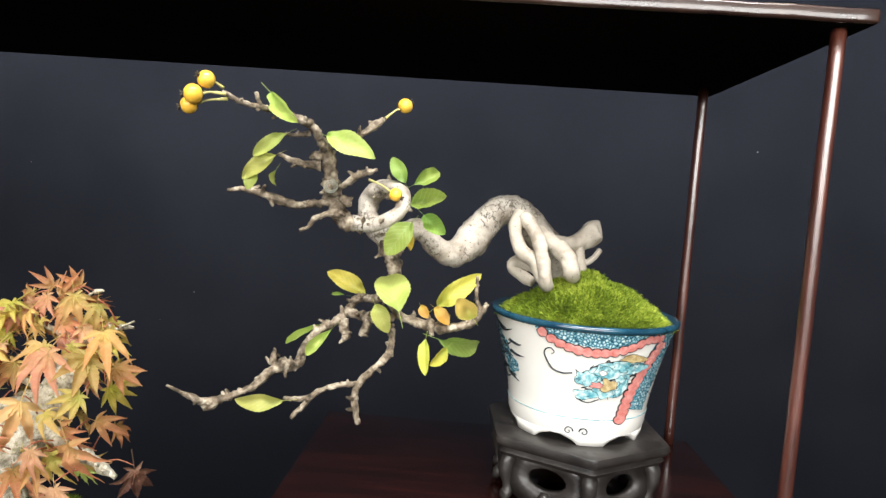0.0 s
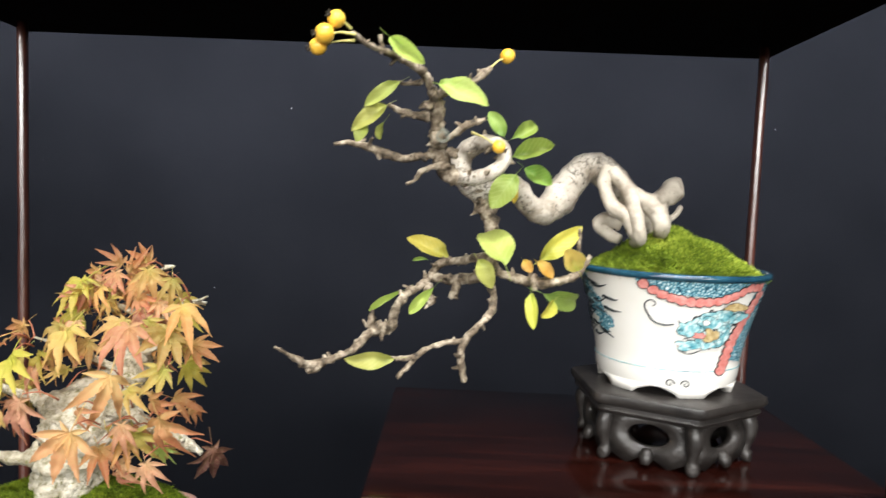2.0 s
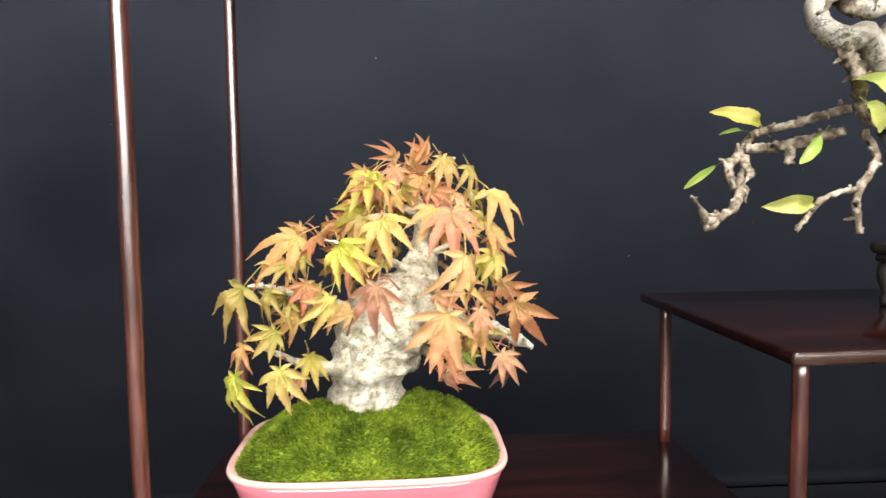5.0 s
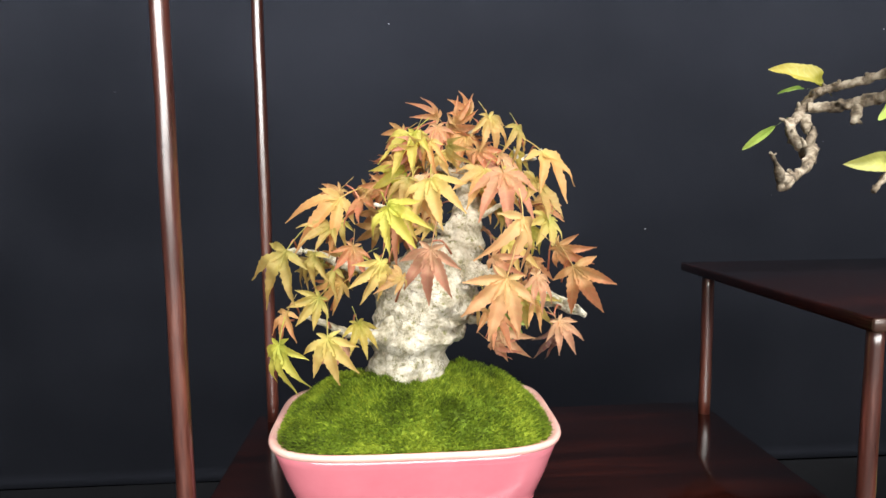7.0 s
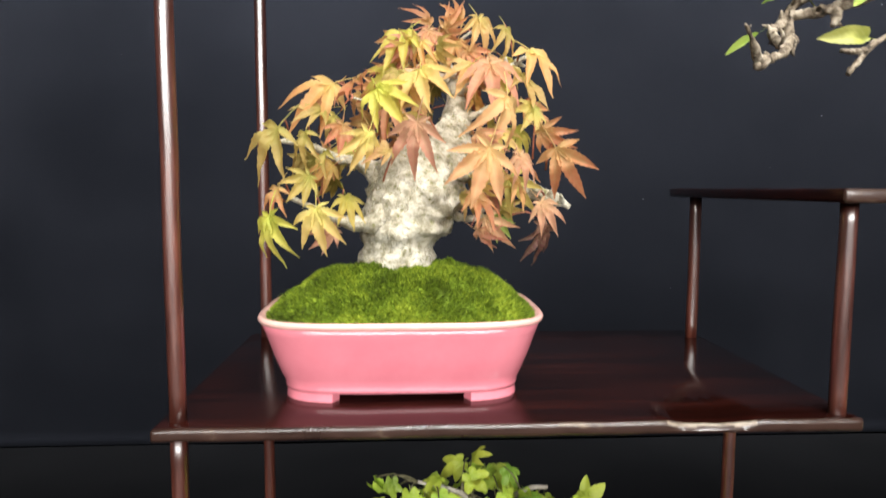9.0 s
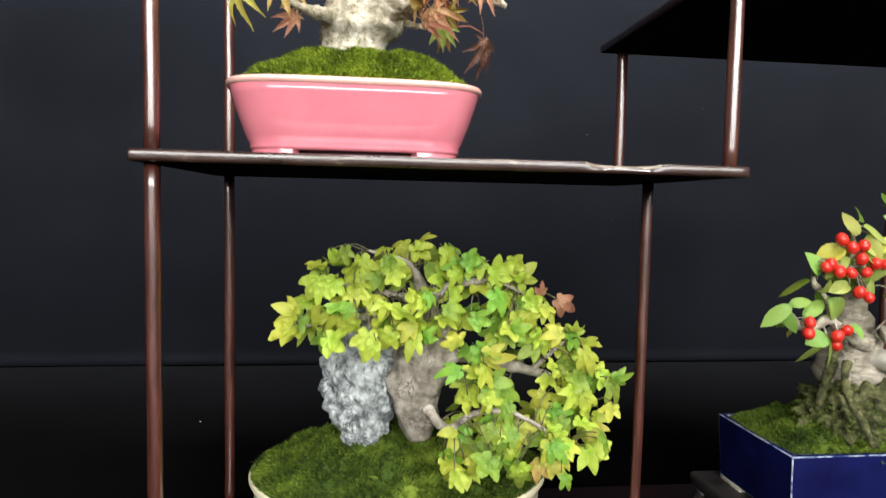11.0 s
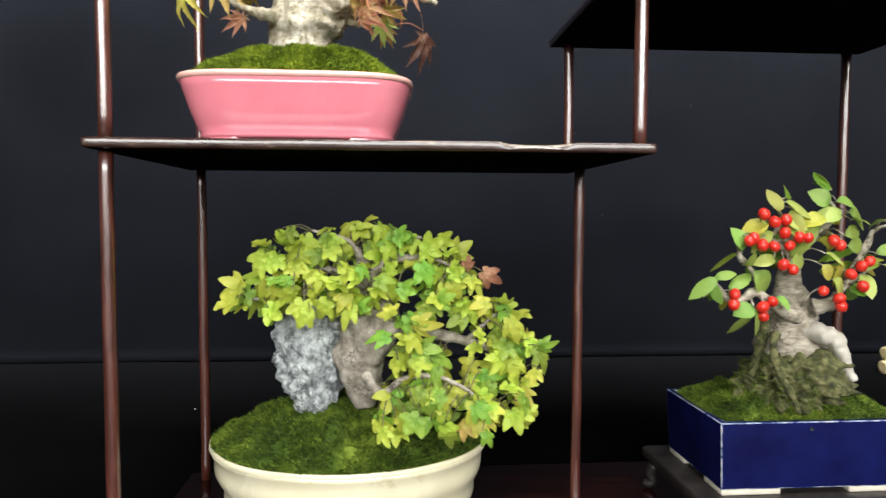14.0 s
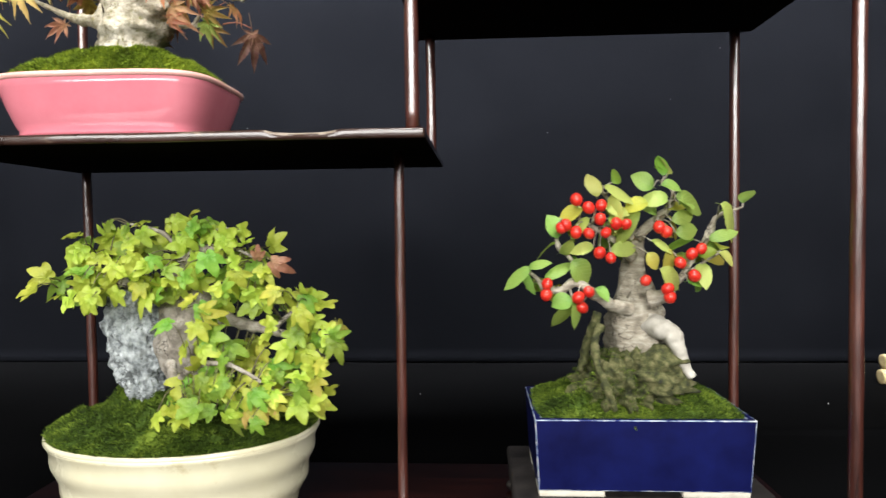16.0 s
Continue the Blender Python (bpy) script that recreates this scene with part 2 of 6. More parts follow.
CRABBARK = surface("pale_smooth_bark", [(0.28, (0.17, 0.13, 0.09)), (0.5, (0.46, 0.41, 0.345)), (0.72, (0.67, 0.625, 0.55))], 70, 0.65, 0.7, bump_scale=240, depth=0.0008,
                   spots=(480, 0.60, 0.65, (0.10, 0.08, 0.055)), cracks=(170, 0.040, (0.05, 0.04, 0.028)))
CRABROOT = surface("pale_smooth_root_bark", [(0.28, (0.24, 0.195, 0.15)), (0.5, (0.47, 0.415, 0.34)), (0.72, (0.62, 0.57, 0.49))], 60, 0.6, 0.6, bump_scale=200, depth=0.0007,
                   spots=(420, 0.63, 0.68, (0.16, 0.13, 0.10)))
TRITWIG = surface("brown_green_twig", [(0.3, (0.06, 0.055, 0.025)), (0.7, (0.16, 0.14, 0.07))], 200, 0.7, 0.4)
TWIGBARK = surface("rough_grey_twig_bark", [(0.36, (0.032, 0.023, 0.014)), (0.48, (0.17, 0.128, 0.085)), (0.66, (0.50, 0.43, 0.33))], 170, 0.8, 1.0, bump_scale=520, depth=0.0009)
MAPLEBARK = surface("knobbly_pale_maple_bark", [(0.3, (0.19, 0.165, 0.10)), (0.47, (0.45, 0.41, 0.31)), (0.7, (0.76, 0.72, 0.62))], 150, 0.8, 1.0, bump_scale=340, depth=0.0022,
                    spots=(260, 0.56, 0.66, (0.20, 0.19, 0.075)), cracks=(200, 0.024, (0.10, 0.085, 0.045)))
TRIDENTBARK = surface("folded_grey_brown_bark", [(0.3, (0.13, 0.11, 0.085)), (0.5, (0.34, 0.30, 0.25)), (0.72, (0.56, 0.52, 0.46))], 130, 0.75, 1.0, bump_scale=300, depth=0.0016, cracks=(150, 0.04, (0.06, 0.05, 0.04)))
HOLLYBARK = surface("pale_grey_bark", [(0.3, (0.15, 0.125, 0.09)), (0.5, (0.36, 0.32, 0.25)), (0.72, (0.56, 0.52, 0.43))], 150, 0.75, 1.0, bump_scale=300, depth=0.0014, stretch=(0.6, 0.6, 1.8), cracks=(110, 0.03, (0.07, 0.055, 0.04)))
WHITEROOT = surface("white_dead_root", [(0.3, (0.40, 0.37, 0.31)), (0.7, (0.62, 0.59, 0.52))], 90, 0.7, 0.6, bump_scale=260, depth=0.0008)
MOSSROOT = surface("mossy_root_bark", [(0.33, (0.012, 0.014, 0.005)), (0.48, (0.065, 0.072, 0.020)), (0.70, (0.20, 0.185, 0.085))], 150, 0.9, 1.0, bump_scale=420, depth=0.0018)
ROCK = surface("blue_grey_rock", [(0.34, (0.09, 0.10, 0.10)), (0.48, (0.33, 0.36, 0.365)), (0.68, (0.66, 0.70, 0.70))], 140, 0.8, 1.0, bump_scale=260, depth=0.002,
               spots=(170, 0.60, 0.68, (0.08, 0.085, 0.085)), cracks=(120, 0.03, (0.05, 0.055, 0.055)))
FRUITSKIN = surface("amber_fruit_skin", [(0.3, (0.84, 0.44, 0.04)), (0.7, (0.88, 0.56, 0.08))], 70, 0.3, 0.08)
BERRYSKIN = surface("scarlet_berry_skin", [(0.3, (0.46, 0.012, 0.010)), (0.7, (0.68, 0.040, 0.022))], 160, 0.26, 0.06)
COILWIRE = surface("dull_green_wire", [(0.3, (0.10, 0.11, 0.085)), (0.7, (0.24, 0.24, 0.19))], 300, 0.3, 0.1)
CALYX = surface("dry_calyx", [(0.3, (0.02, 0.015, 0.01)), (0.7, (0.07, 0.05, 0.03))], 300, 0.8, 0.4)
STALK = surface("yellow_green_stalk", [(0.3, (0.45, 0.40, 0.12)), (0.7, (0.60, 0.55, 0.20))], 200, 0.5, 0.2)
REDSTALK = surface("red_leaf_stalk", [(0.3, (0.35, 0.09, 0.06)), (0.7, (0.50, 0.20, 0.10))], 200, 0.5, 0.2)
BAMBOO = surface("cut_bamboo", [(0.3, (0.55, 0.42, 0.20)), (0.7, (0.72, 0.60, 0.34))], 60, 0.45, 0.3, stretch=(0.4, 4, 4))
HALLWALL = surface("grey_hall_wall", [(0.3, (0.07, 0.07, 0.07)), (0.7, (0.09, 0.09, 0.088))], 3, 0.9, 0.2)
HALLFLOOR = surface("grey_hall_floor", [(0.3, (0.045, 0.043, 0.042)), (0.7, (0.06, 0.058, 0.056))], 4, 0.6, 0.2)
MOSS = moss_material("green_moss", (0.045, 0.070, 0.006), (0.16, 0.235, 0.016), (0.44, 0.50, 0.07))
PINKMOSS = moss_material("olive_green_moss", (0.030, 0.042, 0.005), (0.120, 0.185, 0.010), (0.33, 0.40, 0.035))
DARKMOSS = moss_material("dark_green_moss", (0.010, 0.019, 0.003), (0.052, 0.092, 0.009), (0.20, 0.27, 0.03))
LEAF = {
    "lime": leaf_material("lime_leaf", (0.38, 0.49, 0.09), (0.54, 0.60, 0.15), veins=0.18),
    "green": leaf_material("green_leaf", (0.16, 0.32, 0.05), (0.31, 0.47, 0.09), veins=0.16),
    "yellow": leaf_material("yellow_leaf", (0.42, 0.48, 0.06), (0.64, 0.60, 0.09), veins=0.18),
    "amber": leaf_material("amber_leaf", (0.70, 0.58, 0.07), (0.70, 0.46, 0.06)),
    "blush": leaf_material("blush_leaf", (0.52, 0.52, 0.10), (0.68, 0.46, 0.14)),
    "orange": leaf_material("orange_maple_leaf", (0.608, 0.444, 0.145), (0.648, 0.290, 0.117), gloss=0.6, vary=0.08, through=0.5),
    "gold": leaf_material("gold_maple_leaf", (0.608, 0.522, 0.145), (0.648, 0.406, 0.145), gloss=0.6, vary=0.08, through=0.5),
    "salmon": leaf_material("salmon_maple_leaf", (0.667, 0.435, 0.200), (0.667, 0.309, 0.172), gloss=0.55, vary=0.08, through=0.5),
    "pink": leaf_material("pink_maple_leaf", (0.627, 0.406, 0.227), (0.618, 0.299, 0.191), gloss=0.6, vary=0.08, through=0.5),
    "moss_yellow": leaf_material("moss_yellow_maple_leaf", (0.451, 0.444, 0.064), (0.569, 0.444, 0.092), gloss=0.6, vary=0.08, through=0.5),
    "olive": leaf_material("olive_maple_leaf", (0.412, 0.386, 0.089), (0.529, 0.367, 0.108), gloss=0.6, vary=0.08, through=0.5),
    "rust": leaf_material("rust_maple_leaf", (0.569, 0.386, 0.126), (0.569, 0.261, 0.108), gloss=0.6, vary=0.08, through=0.5),
    "plum": leaf_material("plum_maple_leaf", (0.22, 0.09, 0.06), (0.13, 0.045, 0.04), gloss=0.6),
    "chartreuse": leaf_material("chartreuse_leaf", (0.37, 0.50, 0.045), (0.55, 0.64, 0.080), vary=0.08),
    "leafgreen": leaf_material("fresh_green_leaf", (0.16, 0.32, 0.030), (0.29, 0.46, 0.055), vary=0.10),
    "russet": leaf_material("russet_leaf", (0.45, 0.24, 0.14), (0.36, 0.13, 0.09)),
}

# ---------------------------------------------------------------- building helpers


def mesh_of(bm, name, material, smooth=True):
    me = bpy.data.meshes.new(name)
    bm.normal_update()
    bm.to_mesh(me)
    bm.free()
    for mt in material if isinstance(material, (list, tuple)) else [material]:
        me.materials.append(mt)
    if smooth:
        me.polygons.foreach_set("use_smooth", [True] * len(me.polygons))
    return me


def raw_mesh(name, verts, faces, material, smooth=False):
    me = bpy.data.meshes.new(name)
    me.from_pydata(verts, [], faces)
    me.materials.append(material)
    if smooth:
        me.polygons.foreach_set("use_smooth", [True] * len(me.polygons))
    me.update()
    return me


def thing(name, label, category, at=(0, 0, 0), group="", kind=""):
    ob = new(name)
    ob.empty_display_size = 0.02
    ob.location = at
    return tagged(ob, label, category, group, kind)


def under(ob, parent, matrix=None):
    """Hang ob under its thing; its own coordinates stay those of the world."""
    ob.parent = parent
    shift, p = Vector(parent.location), parent.parent
    while p:
        shift, p = shift + Vector(p.location), p.parent
    if parent.type == "EMPTY":
        ob.matrix_parent_inverse = Matrix.Translation(-shift)
    if matrix is not None:
        ob.matrix_basis = matrix
    return ob


def part(name, bm, material, parent, label="", smooth=True, kind=""):
    me = bm if isinstance(bm, bpy.types.Mesh) else mesh_of(bm, name, material, smooth)
    ob = new(name, me)
    under(ob, parent)
    return tagged(ob, label, kind=kind)


def sharp_by_angle(me, degrees=35):
    me.set_sharp_from_angle(angle=radians(degrees))
    return me


def box_bm(lo, hi, bevel=0.0, segments=2):
    bm = bmesh.new()
    bmesh.ops.create_cube(bm, size=1)
    for v in bm.verts:
        v.co = Vector((lo[i] + (hi[i] - lo[i]) * (v.co[i] + 0.5) for i in range(3)))
    if bevel:
        bmesh.ops.bevel(bm, geom=bm.edges[:], offset=bevel, segments=segments, affect="EDGES", profile=0.5)
    return bm


def spline(points, step):
    """Catmull-Rom through rows of (x, y, z, r), in steps of about that length."""
    p = [np.array(q, float) for q in points]
    p = [2 * p[0] - p[1]] + p + [2 * p[-1] - p[-2]]
    out = []
    for i in range(1, len(p) - 2):
        n = max(2, int(np.linalg.norm(p[i + 1][:3] - p[i][:3]) / step))
        for k in range(n):
            t = k / n
            out.append(0.5 * (2 * p[i] + (p[i + 1] - p[i - 1]) * t + (2 * p[i - 1] - 5 * p[i] + 4 * p[i + 1] - p[i + 2]) * t * t
                              + (3 * p[i] - p[i - 1] - 3 * p[i + 1] + p[i + 2]) * t ** 3))
    out.append(p[-2])
    return out


def tube_bm(points, sides=12, step=0.002, rough=0.12, grain=90.0, knots=0.0, bm=None, groove=0.0):
    """A limb with uneven bark: rings along a spline, pushed in and out by noise."""
    rows = spline(points, step)
    bm = bm or bmesh.new()
    rings, normal = [], None
    for i, q in enumerate(rows):
        c = Vector(q[:3])
        ahead = Vector(rows[min(i + 1, len(rows) - 1)][:3]) - Vector(rows[max(i - 1, 0)][:3])
        ahead = ahead.normalized() if ahead.length > 1e-9 else Vector((0, 0, 1))
        if normal is None:
            normal = ahead.orthogonal().normalized()
        normal = (normal - ahead * normal.dot(ahead)).normalized()
        side = ahead.cross(normal)
        r = max(q[3], 0.0002)
        ring = []
        for k in range(sides):
            a = 2 * math.pi * k / sides
            way = normal * math.cos(a) + side * math.sin(a)
            spot = c + way * r
            f = 1 + rough * noise.noise(spot * grain) + 0.5 * rough * noise.noise(spot * grain * 2.7)
            if knots:
                f += knots * max(0.0, noise.noise(spot * grain * 0.45 + Vector((7, 3, 1))))
            if groove:
                f += groove * math.sin(a * 5 + 40 * c.z + 3 * noise.noise(c * 60))
            ring.append(bm.verts.new(c + way * r * f))
        rings.append(ring)
    for a, b in zip(rings, rings[1:]):
        for k in range(sides):
            bm.faces.new((a[k], a[(k + 1) % sides], b[(k + 1) % sides], b[k]))
    for ring, flip in ((rings[0], True), (rings[-1], False)):
        mid = bm.verts.new(sum((v.co for v in ring), Vector()) / sides)
        for k in range(sides):
            f = (ring[k], ring[(k + 1) % sides], mid)
            bm.faces.new(f[::-1] if flip else f)
    return bm


def lathe_bm(profile, sides=64, shape=None, wobble=0.0):
    """Rings (radius factor, z) turned round the z axis; shape(a) gives the outline's half-sizes."""
    bm = bmesh.new()
    rings = []
    for r, z in profile:
        ring = []
        for k in range(sides):
            a = 2 * math.pi * k / sides
            x, y = shape(a, r) if shape else (r * math.cos(a), r * math.sin(a))
            w = 1 + wobble * noise.noise(Vector((x * 25, y * 25, z * 60)))
            ring.append(bm.verts.new((x * w, y * w, z)))
        rings.append(ring)
    for a, b in zip(rings, rings[1:]):
        for k in range(sides):
            bm.faces.new((a[k], a[(k + 1) % sides], b[(k + 1) % sides], b[k]))
    bm.faces.new(rings[0][::-1])
    bm.faces.new(rings[-1])
    return bm


def shift_bm(bm, at):
    bmesh.ops.translate(bm, verts=bm.verts[:], vec=at)
    return bm


# ---- leaves: unit meshes, stalk at the origin, blade along +x


def blade_mesh(name, lobes, curl, fold, serrate, stalk=0.35, steps=9, blunt=0.9, bend=0.0, ripple=0.0):
    """lobes: (angle, length, half width, where it is widest). Each lobe is a folded, drooping, toothed strip."""
    verts, faces, uvs = [], [], []

    def lay(x, y, lift):
        d = math.hypot(x, y)
        return (x, y + bend * x * x, lift - curl * d * d + ripple * noise.noise(Vector((x * 4, y * 4, curl * 9))))

    for ang, length, half, peak in lobes:
        ca, sa = math.cos(radians(ang)), math.sin(radians(ang))
        first = len(verts)
        for i in range(steps + 1):
            s = i / steps
            w = half * (math.sin(math.pi * min(s / peak, 1) / 2) ** 0.8 if s < peak else math.cos(math.pi / 2 * (s - peak) / (1 - peak)) ** blunt)
            w = max(w, 0.004) * (1 + (serrate if i % 2 else -serrate)) if 0 < i < steps else 0.012
            for side in (-1, -0.5, 0, 0.5, 1):
                u, v = s * length, side * w
                back = -abs(side) * serrate * 0.10 if i % 2 else 0
                x, y = (u + back) * ca - v * sa, (u + back) * sa + v * ca
                verts.append(lay(x, y, fold * abs(v)))
                uvs.append((s * length, v))
        for i in range(steps):
            for k in range(4):
                a = first + i * 5 + k
                faces.append((a, a + 5, a + 6, a + 1))
    if stalk:
        first = len(verts)
        for i in range(4):
            s = -stalk * i / 3
            for dy, dz in ((-0.012, 0), (0.012, 0), (0, 0.016)):
                verts.append((s, dy, dz - 0.25 * s * s))
                uvs.append((0.0, 0.0))
        for i in range(3):
            for k in range(3):
                a, b = first + i * 3 + k, first + i * 3 + (k + 1) % 3
                faces.append((a, b, b + 3, a + 3))
    me = bpy.data.meshes.new(name)
    me.from_pydata(verts, [], faces)
    layer = me.uv_layers.new(name="UVMap")
    for loop in me.loops:
        layer.data[loop.index].uv = uvs[loop.vertex_index]
    me.polygons.foreach_set("use_smooth", [True] * len(me.polygons))
    me.update()
    return me


def painted(me, colour):
    """One mesh for each shape and colour."""
    key = me.name + "_" + colour
    if key not in bpy.data.meshes:
        c = me.copy()
        c.name = key
        c.materials.clear()
        c.materials.append(LEAF[colour])
    return bpy.data.meshes[key]


def leaf_matrix(base, tip, facing, wide=1.0, length=None, hollow=1.0):
    x = Vector(tip) - Vector(base)
    size = length or x.length
    x.normalize()
    z = Vector(facing)
    z = (z - x * z.dot(x))
    z = z.normalized() if z.length > 1e-6 else x.orthogonal().normalized()
    y = z.cross(x)
    m = Matrix((x * size, y * size * wide, z * size * hollow)).transposed().to_4x4()
    m.translation = Vector(base)
    return m


def hang_leaf(me, parent, matrix, label=""):
    ob = new("leaf", me)
    under(ob, parent, matrix)
    return tagged(ob, label)


def twigs_part(parent, links, material, thick=0.0006, label=""):
    """Fine stalks that join the leaves to the limbs, as one part."""
    bm = bmesh.new()
    for a, b in links:
        a, b = Vector(a), Vector(b)
        if (a - b).length > 0.022:
            a = b + (a - b).normalized() * 0.022
        mid = (a + b) / 2 + Vector((0, 0, 0.15 * (a - b).length))
        tube_bm([(*a, thick * 1.5), (*mid, thick), (*b, thick * 0.8)], sides=5, step=0.006, rough=0.2, grain=300, bm=bm)
    return part("twig_growth", bm, material, parent, label, kind="stuff")


def nearest(points, q):
    return min(points, key=lambda p: (Vector(p) - Vector(q)).length_squared)


def moss_thing(name, label, outline, height, base_z, material, blades, length, seed, bumps=0.004, centre=(0, 0), peak=(0, 0), power=2.2, droop=0.35):
    """A cushion of moss: a lumpy mound inside an outline, and many fine blades that stand out of it."""
    rng = random.Random(seed)
    verts, faces = [], []
    rings, sides = 14, 56

    def place(f, a):
        x, y = outline(a, f)
        d = math.hypot(x - peak[0], y - peak[1]) / max(1e-6, max(abs(c) for c in outline(0.78, 1.0)))
        z = base_z + height * max(0.0, 1 - f ** power) * (1.05 - droop * min(d, 1.4))
        z += bumps * (noise.noise(Vector((x * 48, y * 48, seed))) + 0.5 * noise.noise(Vector((x * 80, y * 80, seed + 9))) + 0.6 * noise.noise(Vector((x * 140, y * 140, seed + 3)))) * (1 - f ** 6)
        return Vector((centre[0] + x, centre[1] + y, z))

    verts.append(place(0.0, 0))
    for i in range(1, rings + 1):
        for k in range(sides):
            verts.append(place(i / rings, 2 * math.pi * k / sides))
    for k in range(sides):
        faces.append((0, 1 + k, 1 + (k + 1) % sides))
    for i in range(rings - 1):
        for k in range(sides):
            a, b = 1 + i * sides + k, 1 + i * sides + (k + 1) % sides
            faces.append((a, a + sides, b + sides, b))
    for _ in range(blades):
        f, a = math.sqrt(rng.random()) * 1.0, rng.random() * 2 * math.pi
        c = place(f, a)
        out = (place(min(f + 0.04, 1.04), a) - c)
        lean = Vector((rng.gauss(0, 0.55), rng.gauss(0, 0.55), 1.0)) + (out.normalized() * 0.9 * f if out.length > 0 else Vector())
        lean.normalize()
        ln = length * rng.uniform(0.5, 1.25)
        side = lean.orthogonal().normalized()
        side = (Matrix.Rotation(rng.random() * 6.28, 3, lean) @ side) * length * 0.10
        n = len(verts)
        tip = c + lean * ln + Vector((rng.gauss(0, 0.2), rng.gauss(0, 0.2), 0)) * ln
        verts.extend((c - side, c + side, c + lean * ln * 0.55 + side * 0.8, c + lean * ln * 0.55 - side * 0.8, tip))
        faces.extend(((n, n + 1, n + 2, n + 3), (n + 3, n + 2, n + 4)))
    ob = new(name, raw_mesh(name, [tuple(v) for v in verts], faces, material))
    return tagged(ob, label, "moss", kind="stuff")


# ---------------------------------------------------------------- the hall, backdrop and table


def slab(name, lo, hi, material, label, category):
    ob = new(name, mesh_of(box_bm(lo, hi), name, material, smooth=False))
    return tagged(ob, label, category, kind="structure")


slab("floor", (-3.6, -3.4, -0.86), (3.6, 2.0, -0.80), HALLFLOOR, "grey floor of the exhibition hall", "floor")
slab("ceiling", (-3.6, -3.4, 1.9), (3.6, 2.0, 1.96), HALLWALL, "plain grey ceiling of the hall", "ceiling")
slab("wall_south", (-3.6, -3.4, -0.80), (3.6, -3.3, 1.9), HALLWALL, "plain grey wall facing the display", "wall")
slab("wall_west", (-3.6, -3.3, -0.80), (-3.5, 2.0, 1.9), HALLWALL, "plain grey side wall of the hall", "wall")
slab("wall_east", (3.5, -3.3, -0.80), (3.6, 2.0, 1.9), HALLWALL, "plain grey side wall of the hall", "wall")
slab("wall_north", (-3.5, 1.9, -0.80), (3.5, 2.0, 1.9), HALLWALL, "plain grey wall behind the backdrop", "wall")


def cloth_sheet(name, place, nu, nv, material, label, category):
    """A sheet of cloth with thickness: place(u, v) gives its points, u and v from 0 to 1."""
    bm = bmesh.new()
    grid = [[bm.verts.new(place(i / nu, j / nv)) for j in range(nv + 1)] for i in range(nu + 1)]
    for i in range(nu):
        for j in range(nv):
            bm.faces.new((grid[i][j], grid[i + 1][j], grid[i + 1][j + 1], grid[i][j + 1]))
    ob = new(name, mesh_of(bm, name, material))
    md = ob.modifiers.new("thickness", "SOLIDIFY")
    md.thickness, md.offset = 0.0008, 1.0
    return tagged(ob, label, category, kind="structure")


def backdrop_point(u, v):
    """The cloth hangs down to the table and turns in a soft fold onto it."""
    x, bow = -3.0 + 6.0 * u, 0.006
    s = v * (1.58 + bow * math.pi / 2)
    if s < bow * math.pi / 2:
        a = s / bow
        y, z = 1.10 - bow + bow * math.sin(a), bow * (1 - math.cos(a)) + 0.0015
    else:
        y, z = 1.10, bow + s - bow * math.pi / 2
    soft = min(1.0, s / 0.2)
    y += soft * (0.006 * noise.noise(Vector((x * 1.6, 4.2, z * 2.4))) + 0.0025 * noise.noise(Vector((x * 5.0 + z, 1.7, z * 7))))
    return (x, y, z)


def table_point(u, v):
    x, s = -1.8 + 3.6 * u, v
    run = 1.04 + 0.62
    d = s * run
    if d < 0.62:
        y, z = 0.06 - 0.012 * math.sin(x * 21) * (1 - d / 0.62), -0.62 + d
    else:
        y, z = 0.06 + (d - 0.62), 0.0
        z -= 0.0016 * (1 + noise.noise(Vector((x * 4, y * 5, 0)))) + (0.0035 if y < 0.08 else 0)
        z += 0.0028 * math.exp(-((y - 0.70 - 0.03 * x) / 0.006) ** 2) if x > 0.31 else 0.0
    return (x, y, z)


cloth_sheet("backdrop", backdrop_point, 160, 110, CLOTH, "navy black cloth backdrop hanging behind the rack", "backdrop")
cloth_sheet("tablecloth", table_point, 150, 200, TABLECLOTH, "black cloth draped over the display table", "tablecloth")
bm = bmesh.new()
rng = random.Random(5)
for _ in range(20):
    if rng.random() < 0.6:
        c = Vector((rng.uniform(-0.7, 0.9), 1.090, rng.uniform(0.25, 0.85)))
    else:
        c = Vector((rng.uniform(-0.6, 0.9), rng.uniform(0.62, 0.88), 0.0010))
    ret = bmesh.ops.create_icosphere(bm, subdivisions=1, radius=rng.uniform(0.0004, 0.0008))
    for v in ret["verts"]:
        v.co = Vector((v.co.x * rng.uniform(0.8, 2.2), v.co.y * 0.5, v.co.z)) + c
tagged(new("lint", mesh_of(bm, "lint", LINT)), "tiny pale specks of lint on the dark cloth", "lint", kind="stuff")

# ---------------------------------------------------------------- the display rack
rack = thing("display_rack", "dark polished rosewood display rack with stepped shelves and thin round posts", "display rack", (0, 0.45, 0))


